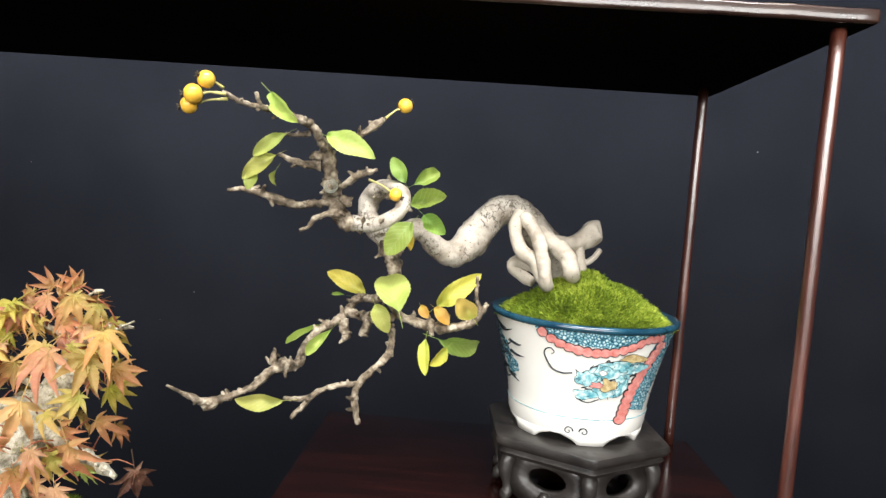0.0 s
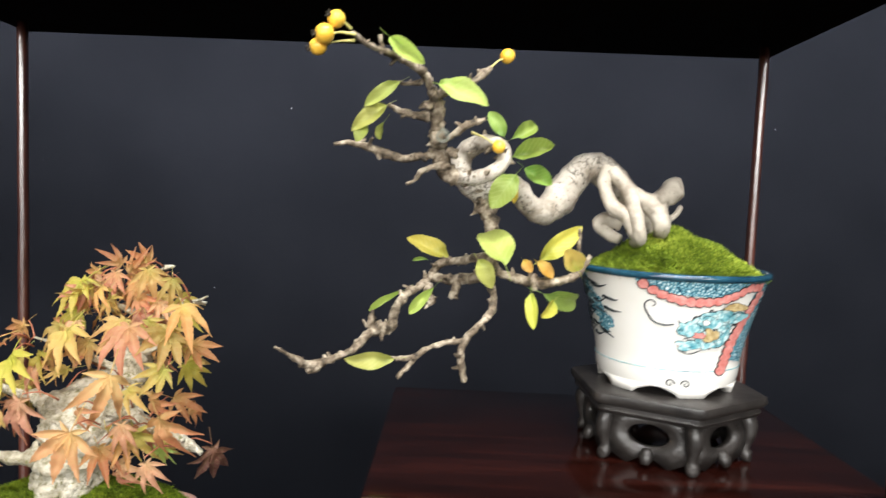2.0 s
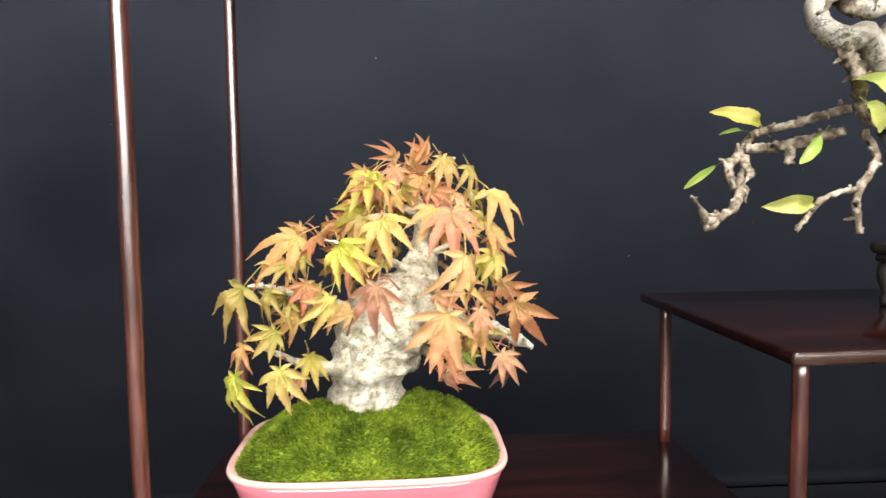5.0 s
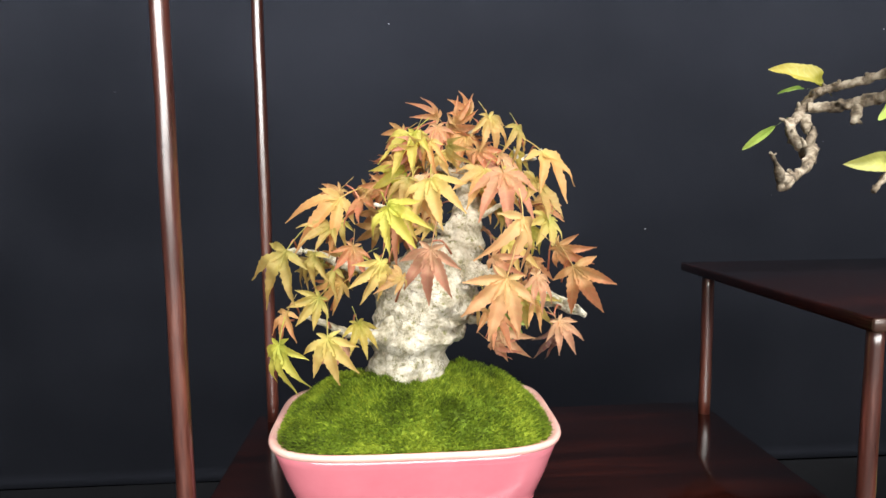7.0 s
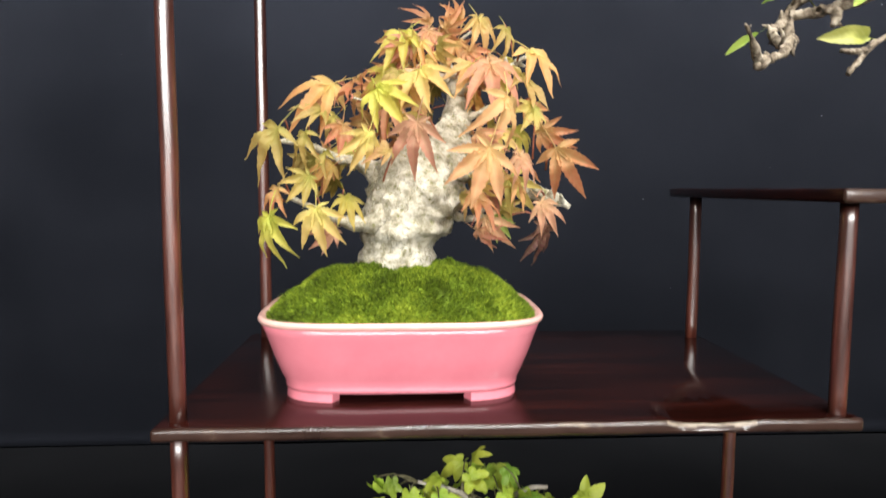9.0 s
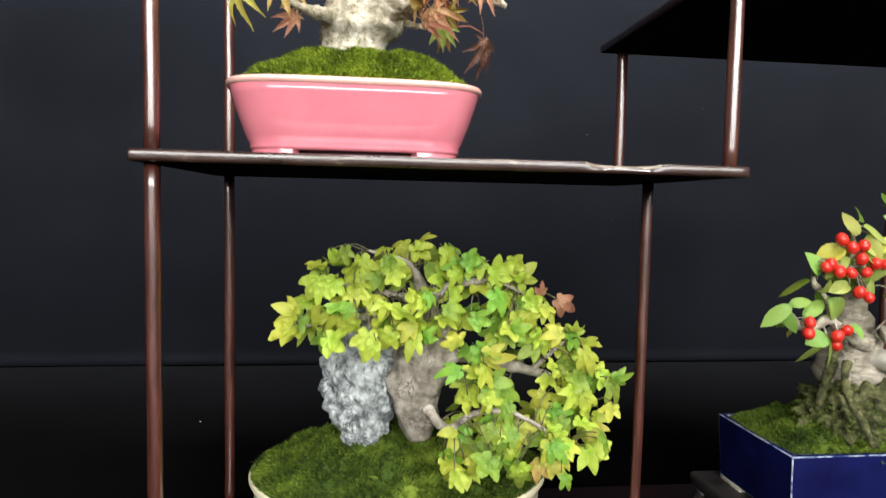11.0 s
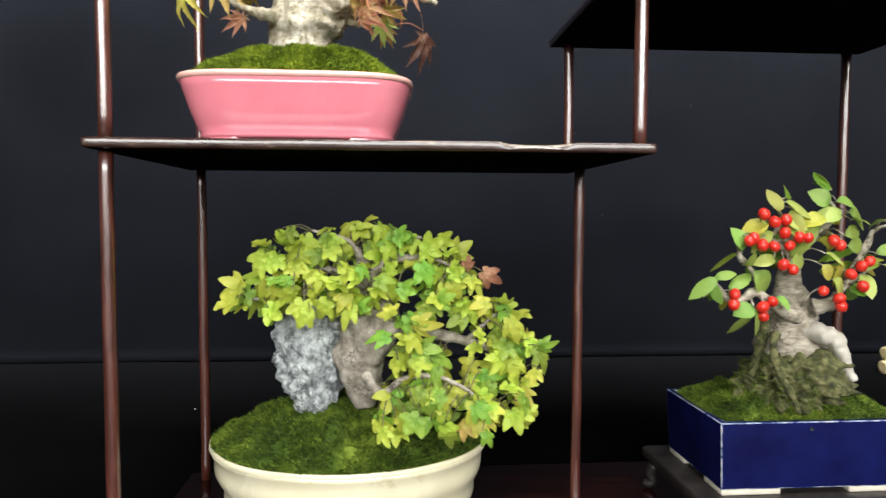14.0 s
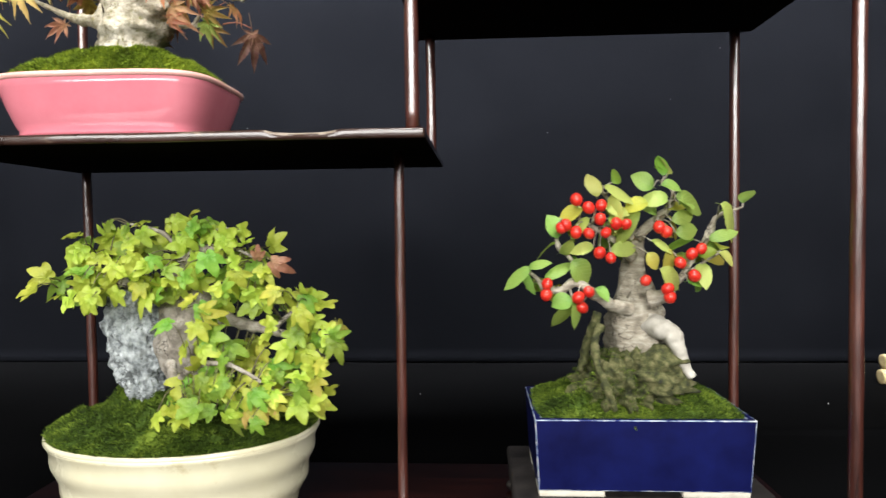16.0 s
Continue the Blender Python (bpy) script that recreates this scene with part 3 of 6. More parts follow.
def board(name, lo, hi, label, bevel=0.0017, chip=None):
    bm = box_bm(lo, hi, bevel, 3)
    # long straight runs get points of their own, so that the worn edge can waver
    bmesh.ops.subdivide_edges(bm, edges=[e for e in bm.edges if abs(e.verts[0].co.x - e.verts[1].co.x) > 0.1], cuts=90, use_grid_fill=True)
    for v in bm.verts:
        front = max(0.0, 1 - (v.co.y - lo[1]) / 0.02)
        k = noise.noise(Vector((v.co.x * 34, v.co.y * 6, v.co.z * 20)))
        v.co.y += front * (0.0004 * k + 0.0016 * max(0.0, noise.noise(Vector((v.co.x * 19, 2, hi[2] * 9))) - 0.32))
        v.co.z += front * 0.0003 * noise.noise(Vector((v.co.x * 40, 9, v.co.z)))
        if chip and chip[0] < v.co.x < chip[1] and front > 0 and v.co.z > (lo[2] + hi[2]) / 2:
            # a long splinter broken off the upper edge
            bite = math.sin(math.pi * (v.co.x - chip[0]) / (chip[1] - chip[0])) ** 0.5
            v.co.z -= bite * front * 0.0022
            v.co.y += bite * front * (0.0012 + 0.0008 * noise.noise(Vector((v.co.x * 160, 4, 1))))
    for f in bm.faces:
        c = f.calc_center_median()
        # downward faces take the blackened wood that stands in for shade
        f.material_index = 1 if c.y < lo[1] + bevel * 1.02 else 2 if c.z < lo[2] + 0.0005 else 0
        if chip and chip[0] < c.x < chip[1] and c.y < lo[1] + 0.0045 and c.z > (lo[2] + hi[2]) / 2:
            f.material_index = 3
    return part(name, sharp_by_angle(mesh_of(bm, name, [WOOD, EDGEWOOD, SHADEWOOD, CHIPWOOD]), 40), None, rack, label)


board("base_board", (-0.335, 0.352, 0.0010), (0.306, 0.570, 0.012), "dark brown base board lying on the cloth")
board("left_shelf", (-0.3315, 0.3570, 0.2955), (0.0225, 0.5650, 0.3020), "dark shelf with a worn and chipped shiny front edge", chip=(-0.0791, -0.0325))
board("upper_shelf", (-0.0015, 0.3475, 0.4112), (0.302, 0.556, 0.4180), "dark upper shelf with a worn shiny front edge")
board("top_board", (-0.337, 0.356, 0.7080), (0.304, 0.588, 0.7155), "dark top board, shade painted black underneath")


def post(x, y, z0, z1, r=0.0043):
    z0, z1 = z0 - 0.002, z1 + 0.002
    n = max(3, int((z1 - z0) / 0.03))
    rows = [(x + 0.0004 * noise.noise(Vector((x * 50, y * 50, i))), y, z0 + (z1 - z0) * i / n,
             r * (1 + 0.03 * noise.noise(Vector((x * 90, y * 90, i * 0.8))))) for i in range(n + 1)]
    part("post", tube_bm(rows, sides=16, step=0.012, rough=0.07, grain=110), POSTWOOD, rack)


for x, y, levels in ((-0.3222, 0.3700, (0.012, 0.2955, 0.302, 0.7080)), (-0.3175, 0.5540, (0.012, 0.2955, 0.302, 0.7080)),
                     (0.2905, 0.3690, (0.012, 0.4112, 0.418, 0.7080)), (0.2840, 0.5480, (0.012, 0.4112, 0.418, 0.7080))):
    post(x, y, levels[0], levels[1])
    post(x, y, levels[2], levels[3], 0.0038 if x > 0 else 0.0043)
post(0.0135, 0.540, 0.302, 0.4112)
post(0.0140, 0.3665, 0.302, 0.4112)
post(-0.0040, 0.440, 0.012, 0.2955, 0.0038)

# ---------------------------------------------------------------- carved stand and painted pot
PX, PY = 0.187, 0.448
stand = thing("carved_stand", "black carved hexagonal wooden stand with pierced sides", "plant stand", (PX, PY, 0.418))
TURN = radians(33)


def hexagon(a, r):
    """Half-rounded hexagon with a corner turned a little off the front."""
    k = ((a - TURN) % (math.pi / 3)) - math.pi / 6
    f = math.cos(math.pi / 6) / math.cos(k)
    f = (f * 0.985 + 0.015) * 1.07
    return r * f * math.cos(a), r * f * math.sin(a)


top = lathe_bm([(0.0503, 0.4475), (0.0551, 0.4485), (0.0567, 0.4510), (0.0551, 0.4535), (0.0583, 0.4550), (0.0597, 0.4580), (0.0589, 0.4610), (0.0562, 0.4618), (0.0200, 0.4618)],
               96, hexagon)
part("top_plate", sharp_by_angle(mesh_of(shift_bm(top, (PX, PY, 0)), "top_plate", STANDWOOD), 50), None, stand, "stepped hexagonal top plate")


def apron_panel(i):
    """One pierced side between two corners: a curved panel with an oval hole and a scalloped lower edge."""
    bm = bmesh.new()
    a0, a1 = TURN + i * math.pi / 3, TURN + (i + 1) * math.pi / 3
    n = 28

    def at(u, z, out):
        r = 0.0514 + 0.003 * math.sin((z - 0.418) / 0.03 * math.pi) + out
        p, q = Vector((math.cos(a0), math.sin(a0))), Vector((math.cos(a1), math.sin(a1)))
        c = p * (1 - u) + q * u
        return (PX + c.x * r, PY + c.y * r, z)

    rims = []
    for out in (0.0, -0.006):
        outer, inner = [], []
        for k in range(n):
            t = 2 * math.pi * k / n
            cx, cz = math.cos(t), math.sin(t)
            f = 1 / max(abs(cx), abs(cz))
            u = 0.5 + 0.5 * cx * f
            z = 0.4365 + 0.0120 * cz * f
            if cz * f < -0.99:
                z += 0.004 * math.cos((u - 0.5) * 4 * math.pi) - 0.003
            outer.append(bm.verts.new(at(u, z, out)))
            inner.append(bm.verts.new(at(0.5 + 0.24 * cx, 0.4375 + 0.0070 * cz, out * 1.0)))
        for k in range(n):
            f = (outer[k], outer[(k + 1) % n], inner[(k + 1) % n], inner[k])
            bm.faces.new(f if out == 0 else f[::-1])
        rims.append((outer, inner))
    for (a, b), flip in (((rims[0][0], rims[1][0]), True), ((rims[0][1], rims[1][1]), False)):
        for k in range(n):
            f = (a[k], a[(k + 1) % n], b[(k + 1) % n], b[k])
            bm.faces.new(f[::-1] if flip else f)
    part("pierced_panel", bm, STANDWOOD, stand)


for i in range(6):
    apron_panel(i)
    a = TURN + i * math.pi / 3
    c, s = math.cos(a), math.sin(a)

    def at(r, z, w):
        return (PX + c * r * 1.07, PY + s * r * 1.07, z, w)

    part("leg", tube_bm([at(0.047, 0.449, 0.0045), at(0.0500, 0.443, 0.0052), at(0.0505, 0.437, 0.0046), at(0.049, 0.430, 0.0036), at(0.048, 0.425, 0.0038),
                         at(0.0505, 0.4212, 0.0040), at(0.0525, 0.4206, 0.0022)], sides=12, step=0.002, rough=0.18, grain=120), STANDWOOD, stand)
for i in range(6):
    a = TURN + (i + 0.5) * math.pi / 3
    c, s = math.cos(a), math.sin(a)
    part("scroll", tube_bm([(PX + c * 0.046, PY + s * 0.046, 0.429, 0.003), (PX + c * 0.0487, PY + s * 0.0487, 0.4245, 0.0042), (PX + c * 0.0503, PY + s * 0.0503, 0.4205, 0.0022)],
                           sides=10, step=0.002, rough=0.2, grain=120), STANDWOOD, stand)

dragon_pot = thing("painted_pot", "white porcelain bonsai pot painted with teal and coral enamel motifs", "bonsai pot", (PX, PY, 0.4618))


def pot_radius(z):
    f = (z - 0.468) / (0.5365 - 0.468)
    return 0.0435 + 0.0158 * (0.55 * f + 0.45 * f * f)


prof = [(0.030, 0.4685), (0.0415, 0.4680)]
prof += [(pot_radius(0.468 + 0.0685 * i / 14) + (0.0012 * math.exp(-((i - 1.4) / 0.7) ** 2)), 0.468 + 0.0685 * i / 14) for i in range(15)]
prof += [(0.0575, 0.5375), (0.0555, 0.5355), (0.0535, 0.528), (0.0300, 0.5270)]
part("body", sharp_by_angle(mesh_of(shift_bm(lathe_bm(prof, 96), (PX, PY, 0)), "body", PORCELAIN), 45), None, dragon_pot, "flared white porcelain body")
rim = lathe_bm([(0.0567, 0.5352), (0.0594, 0.5345), (0.0610, 0.5358), (0.0610, 0.5378), (0.0594, 0.5390), (0.0570, 0.5384), (0.0562, 0.5366)], 96)
part("rim", shift_bm(rim, (PX, PY, 0)), RIMBLUE, dragon_pot, "blue glazed rim")


def foot_piece(a_mid):
    """A bracket foot: a stretch of the ring that runs out into thin shaped ends."""
    bm = bmesh.new()
    rows = []
    n = 18
    for i in range(n + 1):
        u = i / n * 2 - 1
        a = a_mid + radians(25) * u
        low = 0.4620 + 0.0052 * max(0.0, (abs(u) - 0.45) / 0.55) ** 0.6
        rows.append([bm.verts.new((PX + r * math.cos(a), PY + r * math.sin(a), z)) for r, z in ((0.0370, low), (0.0425, low), (0.0440, 0.4690), (0.0375, 0.4700))])
    for a, b in zip(rows, rows[1:]):
        for k in range(4):
            bm.faces.new((a[k], b[k], b[(k + 1) % 4], a[(k + 1) % 4]))
    bm.faces.new(rows[0])
    bm.faces.new(rows[-1][::-1])
    bmesh.ops.recalc_face_normals(bm, faces=bm.faces[:])
    part("foot", bm, PORCELAIN, dragon_pot)


for i in range(6):
    foot_piece(TURN + radians(2) + i * math.pi / 3)


def on_pot(deg, z, lift=0.0004):
    """A place on the pot's wall: degrees to the right of its front, and height."""
    a = radians(deg - 90)
    r = pot_radius(z) + lift
    return Vector((PX + r * math.cos(a), PY + r * math.sin(a), z))


def patch(name, outline, material, lift=0.0004, cells=10):
    """A painted field on the wall: outline(u, v) with u, v in 0..1 gives degrees and height."""
    bm = bmesh.new()
    g = [[bm.verts.new(on_pot(*outline(i / cells, j / cells), lift)) for j in range(cells + 1)] for i in range(cells + 1)]
    for i in range(cells):
        for j in range(cells):
            bm.faces.new((g[i][j], g[i + 1][j], g[i + 1][j + 1], g[i][j + 1]))
    part(name, bm, material, dragon_pot)


def blot(name, deg, z, w, h, material, seed, lift=0.0005, jag=0.25, tilt=0.0):
    """A painted spot with an uneven outline; w in degrees, h in metres."""
    bm = bmesh.new()
    mid = bm.verts.new(on_pot(deg, z, lift))
    ring = []
    for k in range(26):
        a = 2 * math.pi * k / 26
        f = 1 + jag * noise.noise(Vector((math.cos(a) * 1.6, math.sin(a) * 1.6, seed * 3.7)))
        x, y = math.cos(a) * f, math.sin(a) * f
        x, y = x * math.cos(tilt) - y * math.sin(tilt), x * math.sin(tilt) + y * math.cos(tilt)
        ring.append(bm.verts.new(on_pot(deg + w * x, z + h * y, lift)))
    for k in range(26):
        bm.faces.new((mid, ring[k], ring[(k + 1) % 26]))
    part(name, bm, material, dragon_pot)


def brush(name, rows, material, width=0.0005, lift=0.0001):
    pts = [(*on_pot(d, z, lift), w * width) for d, z, w in rows]
    part(name, tube_bm(pts, sides=6, step=0.001, rough=0.1, grain=400), material, dragon_pot)


# the scaled blue field below the rim, its coral bead border, and the second band that comes down beside it
patch("scale_field", lambda u, v: (-38 + 100 * u, 0.5350 - v * (0.0015 + 0.0075 * math.sin(math.pi * min(u * 1.25, 1)) ** 0.7)), DEEPBLUE, cells=16)
for k in range(15):
    u = k / 14
    blot("bead_outline", -33 + 76 * u, 0.5315 - 0.0090 * math.sin(math.pi * min(u * 1.2, 1)) ** 0.8, 4.0, 0.0033, INK, k, 0.0006, 0.18)
    blot("bead", -33 + 76 * u, 0.5315 - 0.0090 * math.sin(math.pi * min(u * 1.2, 1)) ** 0.8, 3.3, 0.0027, CORAL, k, 0.0008, 0.18)
patch("scale_field", lambda u, v: (66 - 24 * u - 14 * v, 0.5330 - 0.050 * v + 0.004 * u), DEEPBLUE, cells=14)
for k in range(12):
    u = k / 11
    blot("bead_outline", 46 - 34 * u + 14 * u * u, 0.5265 - 0.0465 * u, 6.2, 0.0035, INK, k + 40, 0.0007, 0.18)
    blot("bead", 46 - 34 * u + 14 * u * u, 0.5265 - 0.0465 * u, 5.3, 0.0028, CORAL, k + 40, 0.0009, 0.18)
for k in range(14):
    brush("scale_line", [(50 + 10 * math.sin(k * 1.7), 0.529 - 0.0030 * k, 1), (53 + 10 * math.sin(k * 1.7), 0.5275 - 0.0030 * k, 1), (56 + 10 * math.sin(k * 1.7), 0.529 - 0.0030 * k, 1)], INK, 0.0004)
# the teal figure in the middle, kept as loose enamel shapes
for k, (d, z, w, h, m, tilt) in enumerate(((2, 0.508, 11, 0.0042, TEAL, -0.3), (13, 0.511, 11, 0.0055, TEAL, 0.2), (-7, 0.5055, 6, 0.0048, TEAL, 0.5), (20, 0.5135, 9, 0.0030, TEAL, 0.5),
                                           (7, 0.4985, 9, 0.0040, TEAL, 0.2), (-6, 0.4950, 7, 0.0026, TEAL, -0.3), (16, 0.502, 6, 0.0050, TEAL, 0.4), (27, 0.512, 7, 0.0026, TEAL, 0.7),
                                           (9, 0.5020, 5.2, 0.0034, OCHRE, 0.0), (0, 0.5015, 3.5, 0.0014, CORAL, 0.2), (3.5, 0.5095, 1.9, 0.0015, PORCELAIN, 0.0), (22, 0.5190, 8, 0.0022, OCHRE, 0.5))):
    blot("enamel_outline", d + 2, z + 0.001, w * 1.10 + 0.35, h * 1.15 + 0.0003, INK, k + 90, 0.00054 + 0.00012 * k, 0.6, tilt)
    blot("enamel_spot", d + 2, z + 0.001, w * 1.10, h * 1.15, m, k + 90, 0.0006 + 0.00012 * k, 0.6, tilt)
for rows in ([(-14, 0.5085, 1.0), (-20, 0.5075, 1.2), (-27, 0.5090, 1.2), (-31, 0.5135, 1.1), (-33, 0.5185, 1.0), (-31, 0.5215, 0.9), (-28, 0.5222, 0.8), (-26, 0.5200, 0.7), (-28, 0.5185, 0.5)],
             [(-2, 0.5130, 0.8), (6, 0.5165, 0.9), (14, 0.5180, 0.9), (24, 0.5220, 0.6)], [(-10, 0.4925, 0.7), (-2, 0.4905, 0.8), (6, 0.4930, 0.7)],
             [(5, 0.5045, 0.7), (7, 0.4990, 0.8), (12, 0.4990, 0.8), (13, 0.5050, 0.7), (9, 0.5065, 0.7)], [(-12, 0.5110, 0.7), (-9, 0.5085, 0.8), (-4, 0.5110, 0.8), (0, 0.5065, 0.7)]):
    brush("enamel_line", rows, INK)
figure = random.Random(4)
for k in range(34):
    d, z = figure.uniform(-10, 30), 0.505 + figure.uniform(-0.011, 0.013)
    brush("enamel_line", [(d, z, 0.7), (d + figure.uniform(-3, 5), z + figure.uniform(-0.003, 0.003), 1.0), (d + figure.uniform(3, 9), z + figure.uniform(-0.004, 0.004), 0.5)], INK, 0.00045)
# dark flame strokes on the side that faces the tree, and the lines round the foot
rng = random.Random(12)
for k in range(26):
    d, z = -78 + rng.uniform(-24, 14), 0.530 - 0.0014 * k
    brush("flame_stroke", [(d, z, 1.6), (d + rng.uniform(5, 9), z - 0.0015, 1.2), (d + rng.uniform(12, 20), z + rng.uniform(-0.004, 0.003), 0.3)], INK, 0.0007)
for k in range(4):
    blot("enamel_spot", -88 + 7 * k, 0.528 - 0.008 * k, 9, 0.0062, DEEPBLUE, 60 + k, 0.0005, 0.6)
brush("foot_line", [(-170 + 10 * k, 0.4795, 1) for k in range(35)], TEAL, 0.00045, 0.0002)
for mid, hand in ((-14, 1), (-2, -1)):
    brush("foot_scroll", [(mid + hand * (3.8 - 0.30 * k) * math.cos(k * 0.7), 0.4712 + (0.0030 - 0.00024 * k) * math.sin(k * 0.7), 1 - 0.05 * k) for k in range(12)], INK, 0.00045, 0.0010)

moss_thing("moss", "bright green moss mound in the painted pot", lambda a, f: (0.0562 * f * math.cos(a), 0.0562 * f * math.sin(a)), 0.028, 0.532, MOSS, 46000, 0.0040, 11,
           0.004, (PX, PY), (0.004, 0.006))

# ---------------------------------------------------------------- crab apple
crab = thing("crab_apple_bonsai", "twisted pale crab apple bonsai with sparse yellow-green leaves and yellow fruits", "bonsai tree", (0.185, 0.435, 0.550))
CRABLEAF = [blade_mesh("toothed_oval_leaf", [(0, 1.0, 0.5, p)], c, f, 0.030, 0.32, 22, 0.56, w, 0.08) for c, f, p, w in ((0.30, 0.40, 0.52, 0.07), (0.45, 0.50, 0.50, -0.08), (-0.15, 0.45, 0.54, 0.08), (0.40, 0.35, 0.56, -0.06))]
crab_rng = random.Random(3)


def crab_limb(name, rows):
    thick = max(r[3] for r in rows)
    big = name in ("trunk", "root")
    bm = tube_bm([(*r[:3], r[3] * (0.93 if big else 0.84)) for r in rows], 24 if big else 12, 0.0010, 0.13 if big else 0.42, 190 if big else 430, 0.18 if big else 0.75)
    part(name, bm, CRABBARK if name == "trunk" else CRABROOT if big else TWIGBARK, crab)
    if name != "root":
        # spurs, burrs and old leaf scars along the twigs and the upper trunk
        for q in spline(rows, 0.0026)[1:-1]:
            if q[3] < 0.0058 and crab_rng.random() < 0.62:
                way = Vector((crab_rng.gauss(0, 1), crab_rng.gauss(0, 1), crab_rng.gauss(0.2, 1))).normalized()
                a = Vector(q[:3])
                ln = max(q[3] * crab_rng.uniform(1.0, 2.0), 0.0020) + (0.0030 if crab_rng.random() < 0.15 else 0)
                part("spur", tube_bm([(*a, q[3] * 0.6), (*(a + way * ln * 0.7), min(q[3] * 0.5, 0.0012)), (*(a + way * ln), min(q[3] * 0.3, 0.0006))], 7, 0.0008, 0.5, 600), TWIGBARK, crab)


def crab_leaf(base, tip, width, colour):
    b, t = Vector(base), Vector(tip)
    facing = Vector((crab_rng.uniform(-0.35, 0.35), -1.0, crab_rng.uniform(0.0, 0.55)))
    size = (t - b).length
    m = leaf_matrix(b, t, facing, width / size, hollow=1.25)
    hang_leaf(painted(crab_rng.choice(CRABLEAF), colour), crab, m)


def crab_fruit(at, stalk_from, r):
    """A round yellow fruit on a thin stalk, with the dry calyx at its far end."""
    c, s = Vector(at), Vector(stalk_from)
    way = (c - s).normalized()
    bm = bmesh.new()
    bmesh.ops.create_uvsphere(bm, u_segments=24, v_segments=16, radius=r)
    for v in bm.verts:
        d = abs(v.co.normalized().dot(way))
        v.co *= 1 - 0.10 * d ** 12
        v.co += c
    fruit = part("fruit", bm, FRUITSKIN, crab, "smooth amber yellow fruit")
    part("stalk", tube_bm([(*s, 0.0008), (*((c + s) / 2 + Vector((0, 0, 0.0008))), 0.0005), (*(c - way * r * 0.85), 0.0006)], 8, 0.001, 0.1, 300), STALK, fruit)
    bm = bmesh.new()
    for k in range(5):
        side = (Matrix.Rotation(k * 1.257, 3, way) @ way.orthogonal()).normalized()
        p = c + way * r * 0.9
        tube_bm([(*p, 0.0008), (*(p + way * 0.0009 + side * 0.0007), 0.0005), (*(p + way * 0.0016 + side * 0.0016), 0.0002)], 5, 0.001, 0.2, 400, bm=bm)
    part("calyx", bm, CALYX, fruit)



def wire_coil(at):
    """A flat coil of clear wire tied to the front of the trunk."""
    c = Vector(at)
    rows = [(c.x + (0.0016 + 0.00022 * k / 3) * math.cos(k * 0.5), c.y - 0.0006 * (k % 25) / 25, c.z + (0.0016 + 0.00022 * k / 3) * math.sin(k * 0.5), 0.00030) for k in range(30)]
    part("wire_coil", tube_bm(rows, 7, 0.0008, 0.0), COILWIRE, crab, "coil of dull greenish wire")


crab_limb("trunk", [(0.1754, 0.4710, 0.5535, 0.0093), (0.1717, 0.4661, 0.5621, 0.0110), (0.1643, 0.4623, 0.5761, 0.0105), (0.1516, 0.4567, 0.5884, 0.0111), (0.1394, 0.4520, 0.5996, 0.0106), (0.1275, 0.4473, 0.6010, 0.0101), (0.1157, 0.4417, 0.5900, 0.0106), (0.1075, 0.4359, 0.5782, 0.0109), (0.0971, 0.4284, 0.5712, 0.0087), (0.0861, 0.4197, 0.5771, 0.0072), (0.0772, 0.4136, 0.5862, 0.0068), (0.0657, 0.4088, 0.5823, 0.0070), (0.0538, 0.4066, 0.5829, 0.0073), (0.0456, 0.4093, 0.5919, 0.0064), (0.0460, 0.4104, 0.6027, 0.0065), (0.0550, 0.4039, 0.6096, 0.0057), (0.0652, 0.3924, 0.6089, 0.0046), (0.0693, 0.3863, 0.6023, 0.0042), (0.0655, 0.3803, 0.5948, 0.0041), (0.0536, 0.3749, 0.5888, 0.0044), (0.0429, 0.3720, 0.5891, 0.0044)])
crab_limb("upper_trunk", [(0.0494, 0.3733, 0.5879, 0.0044), (0.0408, 0.3732, 0.5891, 0.0045), (0.0333, 0.3716, 0.5977, 0.0048), (0.0313, 0.3663, 0.6088, 0.0045), (0.0309, 0.3582, 0.6213, 0.0037), (0.0280, 0.3506, 0.6314, 0.0030), (0.0232, 0.3440, 0.6395, 0.0022)])
crab_limb("burr", [(0.0295, 0.3551, 0.6256, 0.0022), (0.0259, 0.3536, 0.6236, 0.0027), (0.0243, 0.3522, 0.6252, 0.0017)])
crab_limb("burr", [(0.0317, 0.3651, 0.6050, 0.0043), (0.0313, 0.3613, 0.6088, 0.0043), (0.0310, 0.3606, 0.6115, 0.0029)])
crab_limb("burr", [(0.0373, 0.3682, 0.6024, 0.0026), (0.0401, 0.3664, 0.6005, 0.0029), (0.0416, 0.3656, 0.5983, 0.0017)])
crab_limb("root", [(0.1401, 0.4380, 0.6000, 0.0052), (0.1362, 0.4320, 0.5902, 0.0043), (0.1411, 0.4280, 0.5771, 0.0047), (0.1500, 0.4250, 0.5705, 0.0050), (0.1567, 0.4240, 0.5582, 0.0043), (0.1594, 0.4380, 0.5537, 0.0038)])
crab_limb("root", [(0.1416, 0.4340, 0.5992, 0.0048), (0.1497, 0.4260, 0.5875, 0.0047), (0.1538, 0.4220, 0.5735, 0.0047), (0.1572, 0.4200, 0.5587, 0.0043), (0.1599, 0.4340, 0.5543, 0.0038)])
crab_limb("root", [(0.1522, 0.4440, 0.5881, 0.0059), (0.1627, 0.4380, 0.5814, 0.0059), (0.1705, 0.4340, 0.5746, 0.0062), (0.1749, 0.4340, 0.5645, 0.0055), (0.1786, 0.4500, 0.5593, 0.0046)])
